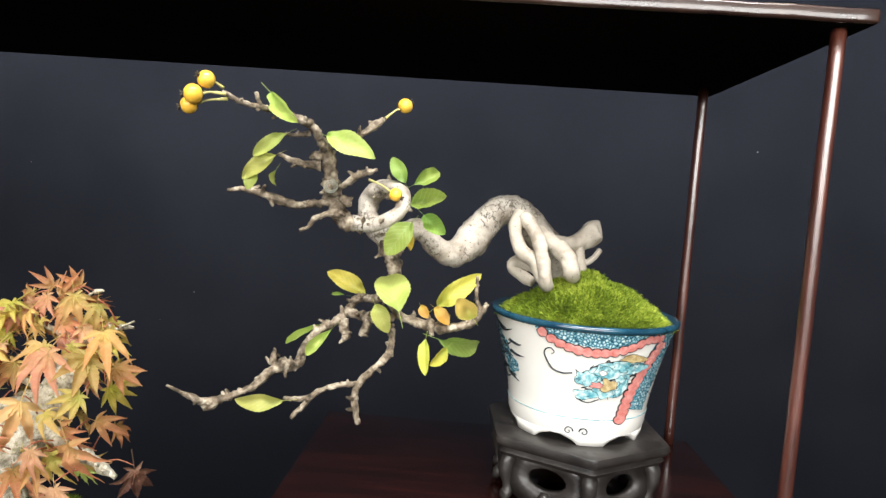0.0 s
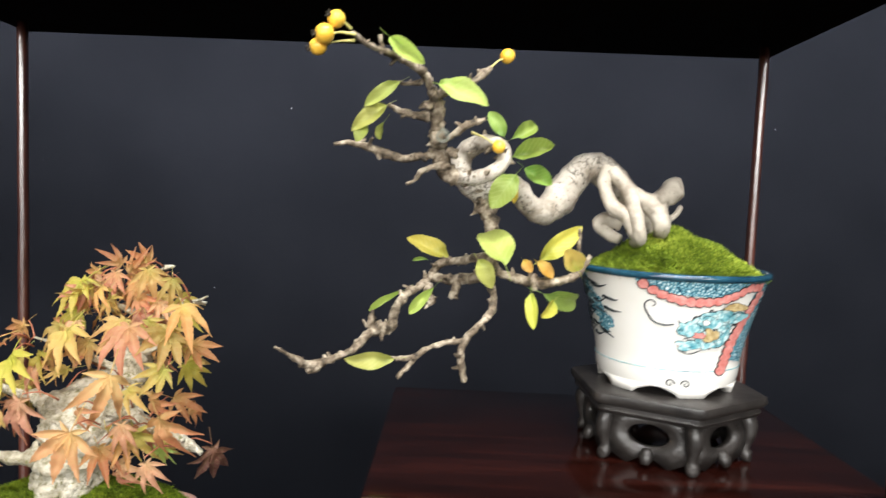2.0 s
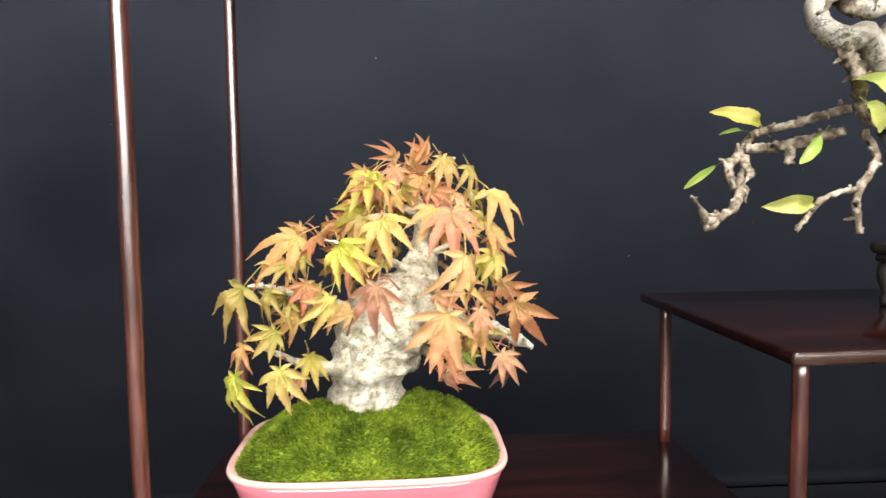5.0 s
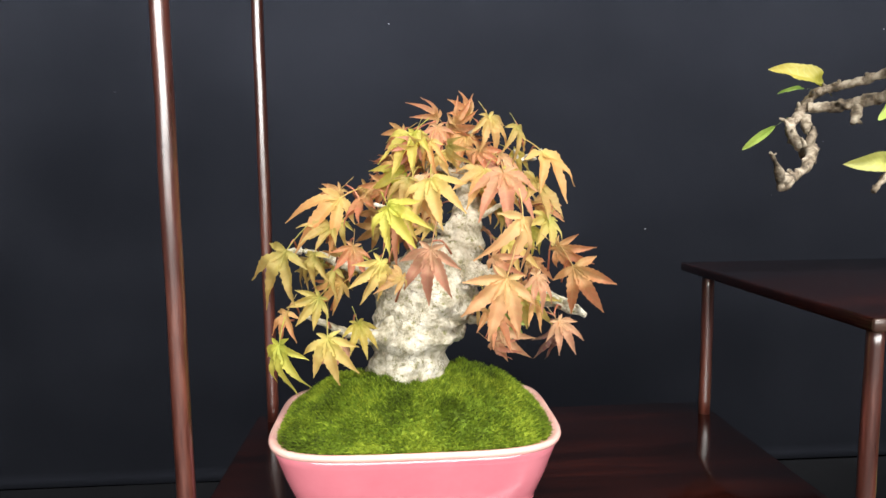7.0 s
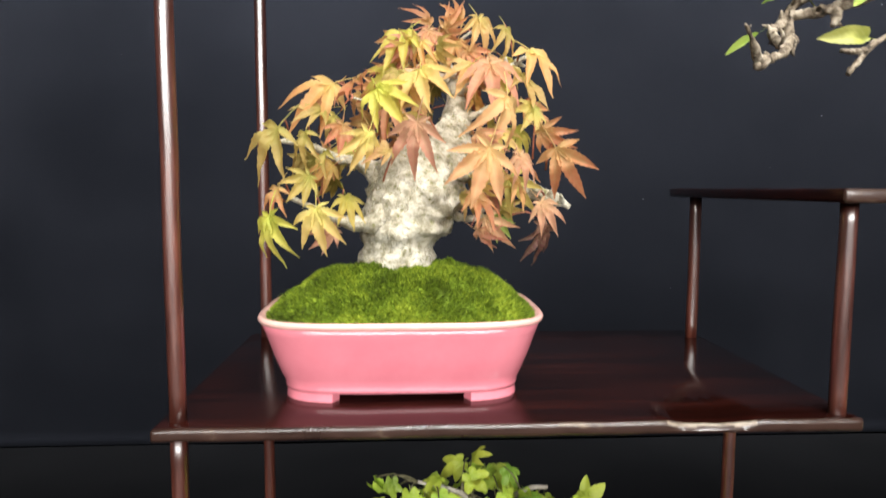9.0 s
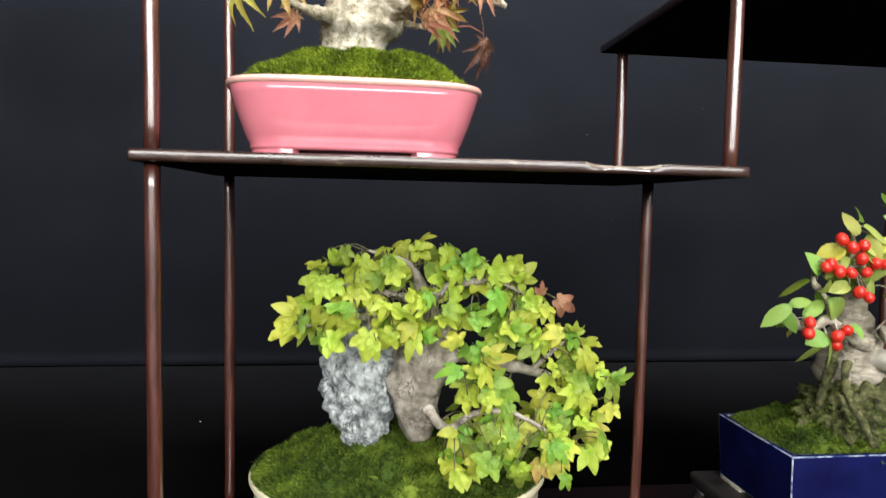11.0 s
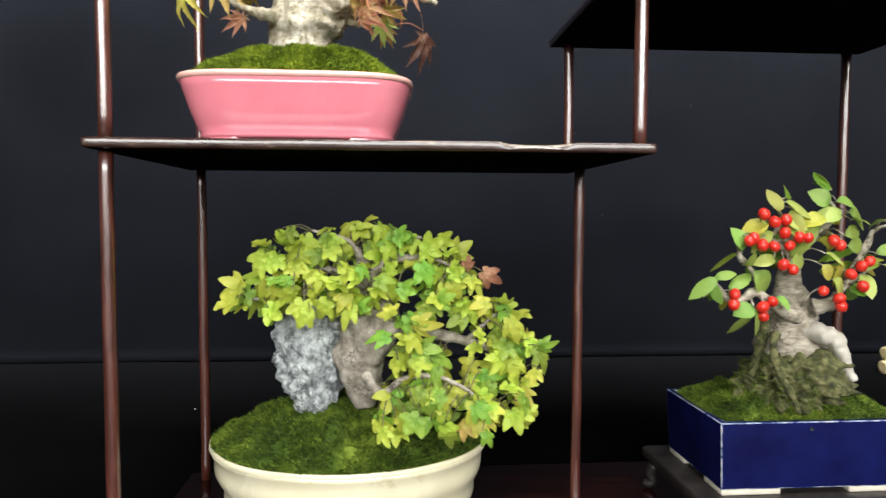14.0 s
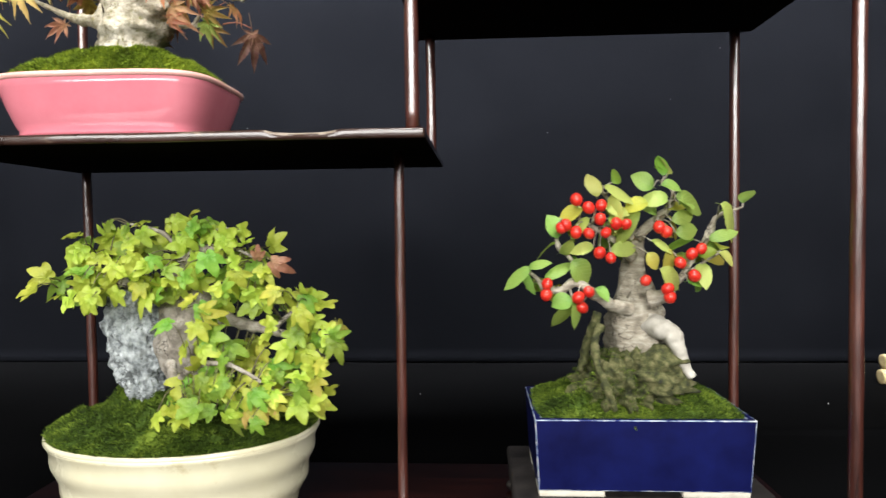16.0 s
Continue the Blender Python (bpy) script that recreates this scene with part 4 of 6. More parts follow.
crab_limb("root", [(0.1528, 0.4500, 0.5654, 0.0053), (0.1436, 0.4500, 0.5677, 0.0056), (0.1385, 0.4500, 0.5644, 0.0050), (0.1463, 0.4500, 0.5576, 0.0046), (0.1516, 0.4460, 0.5550, 0.0035)])
crab_limb("root", [(0.1619, 0.4460, 0.5826, 0.0046), (0.1764, 0.4580, 0.5817, 0.0055), (0.1868, 0.4660, 0.5849, 0.0078), (0.1935, 0.4700, 0.5908, 0.0085), (0.1980, 0.4700, 0.5923, 0.0063)])
crab_limb("root", [(0.1825, 0.4610, 0.5812, 0.0040), (0.1831, 0.4580, 0.5722, 0.0039), (0.1852, 0.4560, 0.5634, 0.0036), (0.1884, 0.4610, 0.5537, 0.0033)])
crab_limb("root", [(0.1985, 0.4700, 0.5780, 0.0022), (0.1937, 0.4660, 0.5723, 0.0022), (0.1856, 0.4610, 0.5674, 0.0022)])
crab_limb("branch", [(0.0233, 0.3440, 0.6385, 0.0025), (0.0181, 0.3380, 0.6409, 0.0020), (0.0116, 0.3300, 0.6424, 0.0019), (0.0060, 0.3190, 0.6426, 0.0016), (-0.0001, 0.3100, 0.6433, 0.0014), (-0.0059, 0.3030, 0.6463, 0.0013)])
crab_limb("branch", [(0.0067, 0.3200, 0.6427, 0.0012), (0.0055, 0.3180, 0.6455, 0.0011), (0.0050, 0.3160, 0.6489, 0.0011)])
crab_limb("branch", [(0.0303, 0.3532, 0.6289, 0.0020), (0.0381, 0.3535, 0.6316, 0.0018), (0.0487, 0.3570, 0.6371, 0.0017), (0.0532, 0.3600, 0.6411, 0.0021), (0.0582, 0.3630, 0.6457, 0.0015)])
crab_limb("branch", [(0.0268, 0.3587, 0.6191, 0.0031), (0.0193, 0.3568, 0.6189, 0.0020), (0.0123, 0.3544, 0.6207, 0.0017), (0.0060, 0.3518, 0.6230, 0.0014)])
crab_limb("branch", [(0.0234, 0.3469, 0.6343, 0.0017), (0.0167, 0.3454, 0.6327, 0.0013), (0.0115, 0.3433, 0.6331, 0.0010)])
crab_limb("branch", [(0.0317, 0.3694, 0.6000, 0.0026), (0.0225, 0.3675, 0.5985, 0.0024), (0.0126, 0.3647, 0.5970, 0.0024), (0.0024, 0.3625, 0.5994, 0.0026), (-0.0049, 0.3603, 0.6018, 0.0021), (-0.0136, 0.3582, 0.6037, 0.0014), (-0.0223, 0.3573, 0.6024, 0.0010)])
crab_limb("branch", [(0.0352, 0.3688, 0.5955, 0.0020), (0.0277, 0.3660, 0.5927, 0.0018), (0.0230, 0.3652, 0.5901, 0.0017), (0.0203, 0.3645, 0.5857, 0.0013), (0.0158, 0.3637, 0.5834, 0.0012)])
crab_limb("branch", [(0.0322, 0.3671, 0.6050, 0.0020), (0.0381, 0.3642, 0.6092, 0.0017), (0.0451, 0.3619, 0.6142, 0.0020), (0.0508, 0.3613, 0.6168, 0.0017), (0.0566, 0.3607, 0.6189, 0.0010)])
crab_limb("branch", [(0.0542, 0.4036, 0.5830, 0.0051), (0.0593, 0.4043, 0.5729, 0.0047), (0.0639, 0.4028, 0.5644, 0.0047), (0.0661, 0.4015, 0.5527, 0.0041), (0.0644, 0.3993, 0.5414, 0.0035)])
crab_limb("branch", [(0.0653, 0.4080, 0.5434, 0.0029), (0.0502, 0.4320, 0.5385, 0.0027), (0.0346, 0.4520, 0.5334, 0.0030), (0.0274, 0.4550, 0.5238, 0.0033), (0.0188, 0.4500, 0.5160, 0.0029), (0.0107, 0.4400, 0.5113, 0.0031), (0.0066, 0.4280, 0.5038, 0.0031), (0.0054, 0.4140, 0.4962, 0.0034), (-0.0012, 0.4020, 0.4972, 0.0044), (-0.0057, 0.3940, 0.4954, 0.0030), (-0.0133, 0.3860, 0.4878, 0.0026), (-0.0216, 0.3800, 0.4844, 0.0021), (-0.0287, 0.3750, 0.4823, 0.0030), (-0.0360, 0.3690, 0.4825, 0.0025), (-0.0435, 0.3610, 0.4888, 0.0013), (-0.0502, 0.3550, 0.4945, 0.0007)])
crab_limb("branch", [(0.0643, 0.3995, 0.5427, 0.0031), (0.0699, 0.3970, 0.5350, 0.0027), (0.0816, 0.3954, 0.5318, 0.0028), (0.0930, 0.3930, 0.5302, 0.0034), (0.1025, 0.3912, 0.5313, 0.0028), (0.1117, 0.3899, 0.5351, 0.0028), (0.1183, 0.3893, 0.5422, 0.0022), (0.1211, 0.3899, 0.5473, 0.0015)])
crab_limb("branch", [(0.1177, 0.3892, 0.5421, 0.0018), (0.1146, 0.3898, 0.5500, 0.0014), (0.1142, 0.3890, 0.5627, 0.0011)])
crab_limb("branch", [(0.0650, 0.3959, 0.5290, 0.0023), (0.0668, 0.3905, 0.5204, 0.0022), (0.0648, 0.3853, 0.5118, 0.0023), (0.0578, 0.3810, 0.5051, 0.0022), (0.0508, 0.3780, 0.4968, 0.0023), (0.0490, 0.3780, 0.4878, 0.0022), (0.0503, 0.3780, 0.4796, 0.0022), (0.0516, 0.3780, 0.4737, 0.0018)])
crab_limb("branch", [(0.0515, 0.3780, 0.4975, 0.0020), (0.0415, 0.3770, 0.4962, 0.0017), (0.0323, 0.3760, 0.4936, 0.0017), (0.0247, 0.3750, 0.4885, 0.0019), (0.0200, 0.3750, 0.4827, 0.0019), (0.0139, 0.3740, 0.4754, 0.0013)])
crab_limb("branch", [(0.0247, 0.3750, 0.4885, 0.0016), (0.0170, 0.3740, 0.4867, 0.0016), (0.0093, 0.3730, 0.4867, 0.0014)])
crab_limb("branch", [(-0.0042, 0.3980, 0.4969, 0.0023), (-0.0047, 0.3970, 0.5022, 0.0023), (-0.0039, 0.3960, 0.5094, 0.0011)])
crab_limb("branch", [(-0.0063, 0.3980, 0.4991, 0.0016), (-0.0096, 0.3970, 0.5034, 0.0008)])
crab_limb("burr", [(-0.0290, 0.3720, 0.4818, 0.0019), (-0.0338, 0.3720, 0.4778, 0.0023), (-0.0358, 0.3700, 0.4803, 0.0016)])
crab_limb("burr", [(0.0274, 0.4520, 0.5201, 0.0026), (0.0266, 0.4500, 0.5133, 0.0033), (0.0294, 0.4480, 0.5083, 0.0029), (0.0269, 0.4460, 0.5070, 0.0018)])
crab_limb("burr", [(0.0470, 0.4340, 0.5251, 0.0024), (0.0443, 0.4310, 0.5176, 0.0028), (0.0418, 0.4300, 0.5132, 0.0017)])
crab_limb("burr", [(0.0294, 0.4520, 0.5241, 0.0033), (0.0470, 0.4340, 0.5254, 0.0038), (0.0638, 0.4100, 0.5309, 0.0030)])
crab_limb("burr", [(0.0904, 0.3882, 0.5261, 0.0015), (0.0889, 0.3894, 0.5322, 0.0021), (0.0905, 0.3900, 0.5354, 0.0015)])
crab_leaf((0.0087, 0.3260, 0.6505), (0.0276, 0.3181, 0.6348), 0.0077, 'lime')
crab_leaf((0.0316, 0.3481, 0.6337), (0.0542, 0.3391, 0.6269), 0.0121, 'lime')
crab_leaf((0.0126, 0.3414, 0.6330), (-0.0024, 0.3350, 0.6229), 0.0071, 'lime')
crab_leaf((0.0056, 0.3481, 0.6222), (-0.0087, 0.3399, 0.6121), 0.0088, 'lime')
crab_leaf((-0.0046, 0.3504, 0.6128), (-0.0095, 0.3467, 0.6053), 0.0071, 'lime')
crab_leaf((0.0042, 0.3549, 0.6148), (-0.0029, 0.3625, 0.6043), 0.0049, 'lime')
crab_leaf((0.0687, 0.3920, 0.6134), (0.0609, 0.3894, 0.6274), 0.0088, 'green')
crab_leaf((0.0736, 0.3940, 0.6126), (0.0871, 0.4012, 0.6188), 0.0093, 'green')
crab_leaf((0.0735, 0.3820, 0.6015), (0.0964, 0.3730, 0.6053), 0.0110, 'green')
crab_leaf((0.0810, 0.3860, 0.5958), (0.0953, 0.3770, 0.5841), 0.0099, 'green')
crab_leaf((0.0751, 0.3780, 0.5914), (0.0642, 0.3673, 0.5774), 0.0143, 'green')
crab_leaf((0.0733, 0.3800, 0.5887), (0.0761, 0.3755, 0.5779), 0.0049, 'amber')
crab_leaf((0.0395, 0.4550, 0.5371), (0.0152, 0.4500, 0.5525), 0.0126, 'yellow')
crab_leaf((0.0716, 0.3750, 0.5410), (0.0619, 0.3900, 0.5645), 0.0203, 'lime')
crab_leaf((0.0568, 0.3830, 0.5428), (0.0650, 0.3760, 0.5312), 0.0104, 'lime')
crab_leaf((0.0925, 0.3877, 0.5442), (0.1118, 0.3798, 0.5625), 0.0115, 'yellow')
crab_leaf((0.1135, 0.3827, 0.5392), (0.1042, 0.3764, 0.5535), 0.0121, 'blush')
crab_leaf((0.0826, 0.3876, 0.5435), (0.0860, 0.3822, 0.5391), 0.0060, 'amber')
crab_leaf((0.0908, 0.3875, 0.5429), (0.0991, 0.3811, 0.5379), 0.0077, 'amber')
crab_leaf((0.0946, 0.3850, 0.5252), (0.1218, 0.3970, 0.5158), 0.0126, 'green')
crab_leaf((0.0873, 0.3817, 0.5254), (0.0864, 0.3682, 0.5127), 0.0071, 'yellow')
crab_leaf((0.0996, 0.3780, 0.5221), (0.0886, 0.3670, 0.5144), 0.0071, 'yellow')
crab_leaf((0.0093, 0.4530, 0.5138), (-0.0113, 0.4560, 0.4988), 0.0049, 'lime')
crab_leaf((0.0322, 0.3830, 0.5261), (0.0194, 0.3850, 0.5111), 0.0066, 'lime')
crab_leaf((0.0127, 0.3590, 0.4901), (-0.0094, 0.3490, 0.4900), 0.0093, 'lime')
crab_leaf((0.0259, 0.4520, 0.5357), (0.0132, 0.4550, 0.5362), 0.0027, 'green')
crab_fruit((-0.0119, 0.3000, 0.6508), (-0.0065, 0.3060, 0.6483), 0.0039)
crab_fruit((-0.0162, 0.2970, 0.6438), (-0.0041, 0.3030, 0.6453), 0.0043)
crab_fruit((-0.0198, 0.3013, 0.6393), (-0.0048, 0.3070, 0.6438), 0.0038)
crab_fruit((0.0674, 0.3770, 0.6552), (0.0578, 0.3710, 0.6472), 0.0041)
crab_fruit((0.0651, 0.3780, 0.6063), (0.0495, 0.3779, 0.6137), 0.0038)
wire_coil((0.0344, 0.3510, 0.6082))

# ---------------------------------------------------------------- pink pot and Japanese maple
KX, KY = -0.2115, 0.437
pink_pot = thing("pink_pot", "rounded rectangular pink glazed bonsai pot on bracket feet", "bonsai pot", (KX, KY, 0.302))


def soft_rect(hx, hy, n=4.2):
    def shape(a, r):
        c, s = math.cos(a), math.sin(a)
        d = (abs(c) ** n + abs(s) ** n) ** (1 / n)
        return hx * r * c / d, hy * r * s / d
    return shape


def rect_rings(rows, sides, n):
    """Rings of (half x, half y, z) with softened corners."""
    bm = bmesh.new()
    rings = []
    for hx, hy, z in rows:
        sh = soft_rect(hx, hy, n)
        rings.append([bm.verts.new((*sh(2 * math.pi * k / sides, 1.0), z)) for k in range(sides)])
    for a, b in zip(rings, rings[1:]):
        for k in range(sides):
            bm.faces.new((a[k], a[(k + 1) % sides], b[(k + 1) % sides], b[k]))
    bm.faces.new(rings[0][::-1])
    bm.faces.new(rings[-1])
    return bm


body = [(0.062, 0.041, 0.3065), (0.0665, 0.0455, 0.3070), (0.0670, 0.0460, 0.3090), (0.0668, 0.0458, 0.3108), (0.0690, 0.0480, 0.3150), (0.0733, 0.0523, 0.3270), (0.0770, 0.0560, 0.3390),
        (0.0788, 0.0578, 0.3450), (0.0750, 0.0540, 0.3455), (0.0725, 0.0515, 0.3420), (0.050, 0.030, 0.3410)]
part("body", shift_bm(rect_rings(body, 128, 4.2), (KX, KY, 0)), PINKGLAZE, pink_pot, "flared pink glazed body")
lip = [(0.0745, 0.0535, 0.3445), (0.0782, 0.0572, 0.3438), (0.0798, 0.0588, 0.3448), (0.0803, 0.0593, 0.3466), (0.0796, 0.0586, 0.3480), (0.0775, 0.0565, 0.3478), (0.0755, 0.0545, 0.3460)]
part("lip", shift_bm(rect_rings(lip, 128, 4.2), (KX, KY, 0)), PINKPALE, pink_pot, "paler pink lip where the glaze runs thin")
for sx in (-1, 1):
    for sy in (-1, 1):
        bm = bmesh.new()
        rows = []
        sh_o, sh_i = soft_rect(0.0660, 0.0450, 4.2), soft_rect(0.0600, 0.0390, 4.2)
        mid = math.atan2(sy * 0.55, sx)
        for i in range(25):
            a = mid + (i / 24 - 0.5) * radians(62)
            e = 0.0008 * math.cos((i / 24 - 0.5) * math.pi)
            rows.append([bm.verts.new((KX + x * s, KY + y * s, z)) for (x, y), z, s in
                         ((sh_i(a, 1), 0.302, 1), (sh_o(a, 1), 0.302, 1 + e * 6), (sh_o(a, 1), 0.3090, 0.995), (sh_i(a, 1), 0.3095, 1))])
        for a, b in zip(rows, rows[1:]):
            for k in range(4):
                bm.faces.new((a[k], b[k], b[(k + 1) % 4], a[(k + 1) % 4]))
        bm.faces.new(rows[0])
        bm.faces.new(rows[-1][::-1])
        bmesh.ops.recalc_face_normals(bm, faces=bm.faces[:])
        part("foot", sharp_by_angle(mesh_of(bm, "foot", PINKGLAZE), 40), None, pink_pot, "pink bracket foot")
moss_thing("moss", "green moss cushion filling the pink pot", soft_rect(0.0755, 0.0545, 4.2), 0.026, 0.3440, PINKMOSS, 60000, 0.0032, 21, 0.0050, (KX, KY), (0.0, 0.0), 3.4, 0.12)

maple = thing("maple_bonsai", "Japanese maple bonsai with a pale knobbly trunk and orange autumn leaves", "bonsai tree", (-0.221, 0.436, 0.365))
LOBES7 = [(0, 1.0, 0.128, 0.40), (29, 0.90, 0.115, 0.40), (-31, 0.92, 0.115, 0.40), (66, 0.62, 0.080, 0.42), (-64, 0.66, 0.080, 0.42), (118, 0.27, 0.05, 0.45), (-116, 0.27, 0.05, 0.45)]
LOBES5 = [(0, 1.0, 0.120, 0.38), (36, 0.84, 0.105, 0.40), (-34, 0.88, 0.105, 0.40), (82, 0.46, 0.070, 0.45), (-84, 0.44, 0.070, 0.45)]
MAPLELEAF = [blade_mesh("palmate_leaf", l, c, f, 0.10, 0.55, 18, 1.0, 0.06, 0.10) for l, c, f in ((LOBES7, 0.35, 0.55), (LOBES7, 0.60, 0.75), (LOBES5, 0.45, 0.60), (LOBES5, 0.80, 0.70), (LOBES7, 0.12, 0.7))]
maple_rng = random.Random(8)
maple_points, maple_links = [], []


def maple_limb(name, rows):
    big = name == "trunk"
    bm = tube_bm(rows, 48 if big else 14, 0.0014, 0.15 if big else 0.34, 150 if big else 300, 0.28 if big else 0.9)
    part(name, bm, MAPLEBARK, maple)
    maple_points.extend(tuple(q[:3]) for q in spline(rows, 0.005)[(12 if big else 2):])


def maple_leaf(heart, tip, colour, rng=maple_rng):
    h, t = Vector(heart), Vector(tip)
    facing = Vector((rng.gauss(0, 0.6) + 2.0 * (h.x + 0.2), -1.0, rng.gauss(0.6, 0.75)))
    m = leaf_matrix(h, t, facing, rng.uniform(0.85, 1.1), min(max((t - h).length * 1.02, 0.018), 0.031))
    hang_leaf(painted(rng.choice(MAPLELEAF), colour), maple, m)
    maple_links.append((nearest(maple_points, h), tuple(h + (h - t).normalized() * 0.004)))


maple_limb("trunk", [(-0.2157, 0.4460, 0.3442, 0.0356), (-0.2156, 0.4460, 0.3528, 0.0295), (-0.2156, 0.4460, 0.3638, 0.0241), (-0.2147, 0.4466, 0.3780, 0.0217), (-0.2128, 0.4476, 0.3919, 0.0232), (-0.2076, 0.4492, 0.4045, 0.0269), (-0.2016, 0.4517, 0.4168, 0.0277), (-0.1925, 0.4563, 0.4302, 0.0220), (-0.1840, 0.4607, 0.4404, 0.0145), (-0.1787, 0.4668, 0.4530, 0.0107), (-0.1761, 0.4734, 0.4673, 0.0084), (-0.1776, 0.4795, 0.4807, 0.0063), (-0.1821, 0.4856, 0.4944, 0.0040), (-0.1857, 0.4890, 0.5071, 0.0023)])
maple_limb("branch", [(-0.2175, 0.4454, 0.4155, 0.0101), (-0.2285, 0.4456, 0.4268, 0.0066), (-0.2380, 0.4447, 0.4325, 0.0040), (-0.2515, 0.4432, 0.4350, 0.0026), (-0.2650, 0.4430, 0.4417, 0.0016), (-0.2751, 0.4419, 0.4440, 0.0009)])
maple_limb("branch", [(-0.2247, 0.4319, 0.3973, 0.0076), (-0.2346, 0.4269, 0.3962, 0.0045), (-0.2465, 0.4241, 0.3990, 0.0026), (-0.2615, 0.4234, 0.4057, 0.0017), (-0.2742, 0.4225, 0.4113, 0.0010)])
maple_limb("branch", [(-0.1813, 0.4442, 0.4291, 0.0090), (-0.1684, 0.4379, 0.4273, 0.0049), (-0.1555, 0.4327, 0.4212, 0.0037), (-0.1423, 0.4299, 0.4169, 0.0044), (-0.1312, 0.4275, 0.4149, 0.0038), (-0.1225, 0.4247, 0.4107, 0.0028), (-0.1143, 0.4239, 0.4066, 0.0016)])
maple_limb("branch", [(-0.1953, 0.4400, 0.4020, 0.0033), (-0.1819, 0.4500, 0.4008, 0.0027), (-0.1697, 0.4530, 0.3986, 0.0019), (-0.1538, 0.4550, 0.4015, 0.0011)])
maple_limb("branch", [(-0.1792, 0.4645, 0.4625, 0.0035), (-0.1676, 0.4617, 0.4626, 0.0021), (-0.1581, 0.4615, 0.4673, 0.0014), (-0.1461, 0.4610, 0.4710, 0.0010)])
maple_limb("branch", [(-0.1800, 0.4700, 0.4767, 0.0031), (-0.1647, 0.4678, 0.4839, 0.0017), (-0.1449, 0.4696, 0.4940, 0.0011), (-0.1297, 0.4705, 0.5017, 0.0007)])
maple_limb("branch", [(-0.1820, 0.4747, 0.4864, 0.0029), (-0.1959, 0.4728, 0.4921, 0.0017), (-0.2081, 0.4728, 0.4979, 0.0009), (-0.2154, 0.4750, 0.5124, 0.0006)])
maple_limb("branch", [(-0.1854, 0.4812, 0.5013, 0.0017), (-0.1756, 0.4800, 0.5113, 0.0011), (-0.1637, 0.4770, 0.5200, 0.0008)])
maple_limb("branch", [(-0.1873, 0.4550, 0.4511, 0.0030), (-0.2064, 0.4526, 0.4602, 0.0016), (-0.2226, 0.4511, 0.4668, 0.0011), (-0.2410, 0.4508, 0.4713, 0.0007)])
maple_leaf((-0.2095, 0.4550, 0.5112), (-0.2266, 0.4383, 0.4907), 'moss_yellow')
maple_leaf((-0.1653, 0.4550, 0.5204), (-0.1570, 0.4481, 0.5023), 'gold')
maple_leaf((-0.1936, 0.4750, 0.5214), (-0.2015, 0.4690, 0.5301), 'rust')
maple_leaf((-0.2012, 0.4239, 0.4838), (-0.2015, 0.3991, 0.4647), 'gold')
maple_leaf((-0.2357, 0.4121, 0.4761), (-0.2418, 0.3926, 0.4637), 'orange')
maple_leaf((-0.2245, 0.4039, 0.4702), (-0.2159, 0.3820, 0.4540), 'moss_yellow')
maple_leaf((-0.2503, 0.4201, 0.4745), (-0.2724, 0.3992, 0.4611), 'orange')
maple_leaf((-0.2764, 0.4000, 0.4486), (-0.2936, 0.3940, 0.4245), 'olive')
maple_leaf((-0.2545, 0.4137, 0.4598), (-0.2708, 0.4040, 0.4539), 'olive')
maple_leaf((-0.2280, 0.3800, 0.4448), (-0.2355, 0.3740, 0.4249), 'gold')
maple_leaf((-0.2038, 0.3800, 0.4503), (-0.2091, 0.3740, 0.4257), 'pink')
maple_leaf((-0.1569, 0.3904, 0.4645), (-0.1594, 0.3740, 0.4339), 'salmon')
maple_leaf((-0.1618, 0.4221, 0.4873), (-0.1626, 0.3981, 0.4678), 'salmon')
maple_leaf((-0.1361, 0.4417, 0.4990), (-0.1163, 0.4148, 0.4737), 'orange')
maple_leaf((-0.1684, 0.3700, 0.4371), (-0.1805, 0.3640, 0.4042), 'salmon')
maple_leaf((-0.1297, 0.3950, 0.4386), (-0.1091, 0.3890, 0.4031), 'orange')
maple_leaf((-0.1530, 0.4500, 0.4010), (-0.1536, 0.4550, 0.3826), 'lime')
maple_leaf((-0.1222, 0.4630, 0.3940), (-0.1211, 0.4680, 0.3655), 'plum')
maple_leaf((-0.2770, 0.4000, 0.4170), (-0.2837, 0.3940, 0.4011), 'orange')
maple_leaf((-0.2797, 0.3900, 0.4027), (-0.2821, 0.3840, 0.3786), 'moss_yellow')
maple_leaf((-0.2550, 0.3850, 0.4067), (-0.2533, 0.3790, 0.3839), 'gold')
maple_leaf((-0.2403, 0.3900, 0.4127), (-0.2368, 0.3840, 0.4028), 'moss_yellow')
maple_leaf((-0.2612, 0.4050, 0.4235), (-0.2731, 0.3990, 0.4107), 'olive')
maple_leaf((-0.2120, 0.4384, 0.4834), (-0.2198, 0.4137, 0.4646), 'gold')
maple_leaf((-0.1771, 0.4700, 0.5101), (-0.1857, 0.4559, 0.4935), 'rust')
maple_leaf((-0.1420, 0.4338, 0.4832), (-0.1382, 0.4103, 0.4652), 'olive')
maple_leaf((-0.1373, 0.3950, 0.4099), (-0.1311, 0.3890, 0.4002), 'pink')
maple_leaf((-0.1499, 0.3900, 0.4351), (-0.1460, 0.3840, 0.4239), 'pink')
maple_leaf((-0.2629, 0.4050, 0.4466), (-0.2670, 0.3990, 0.4277), 'olive')
maple_leaf((-0.2535, 0.4150, 0.4372), (-0.2657, 0.4090, 0.4245), 'olive')
maple_leaf((-0.2010, 0.4222, 0.4581), (-0.2121, 0.4140, 0.4548), 'olive')
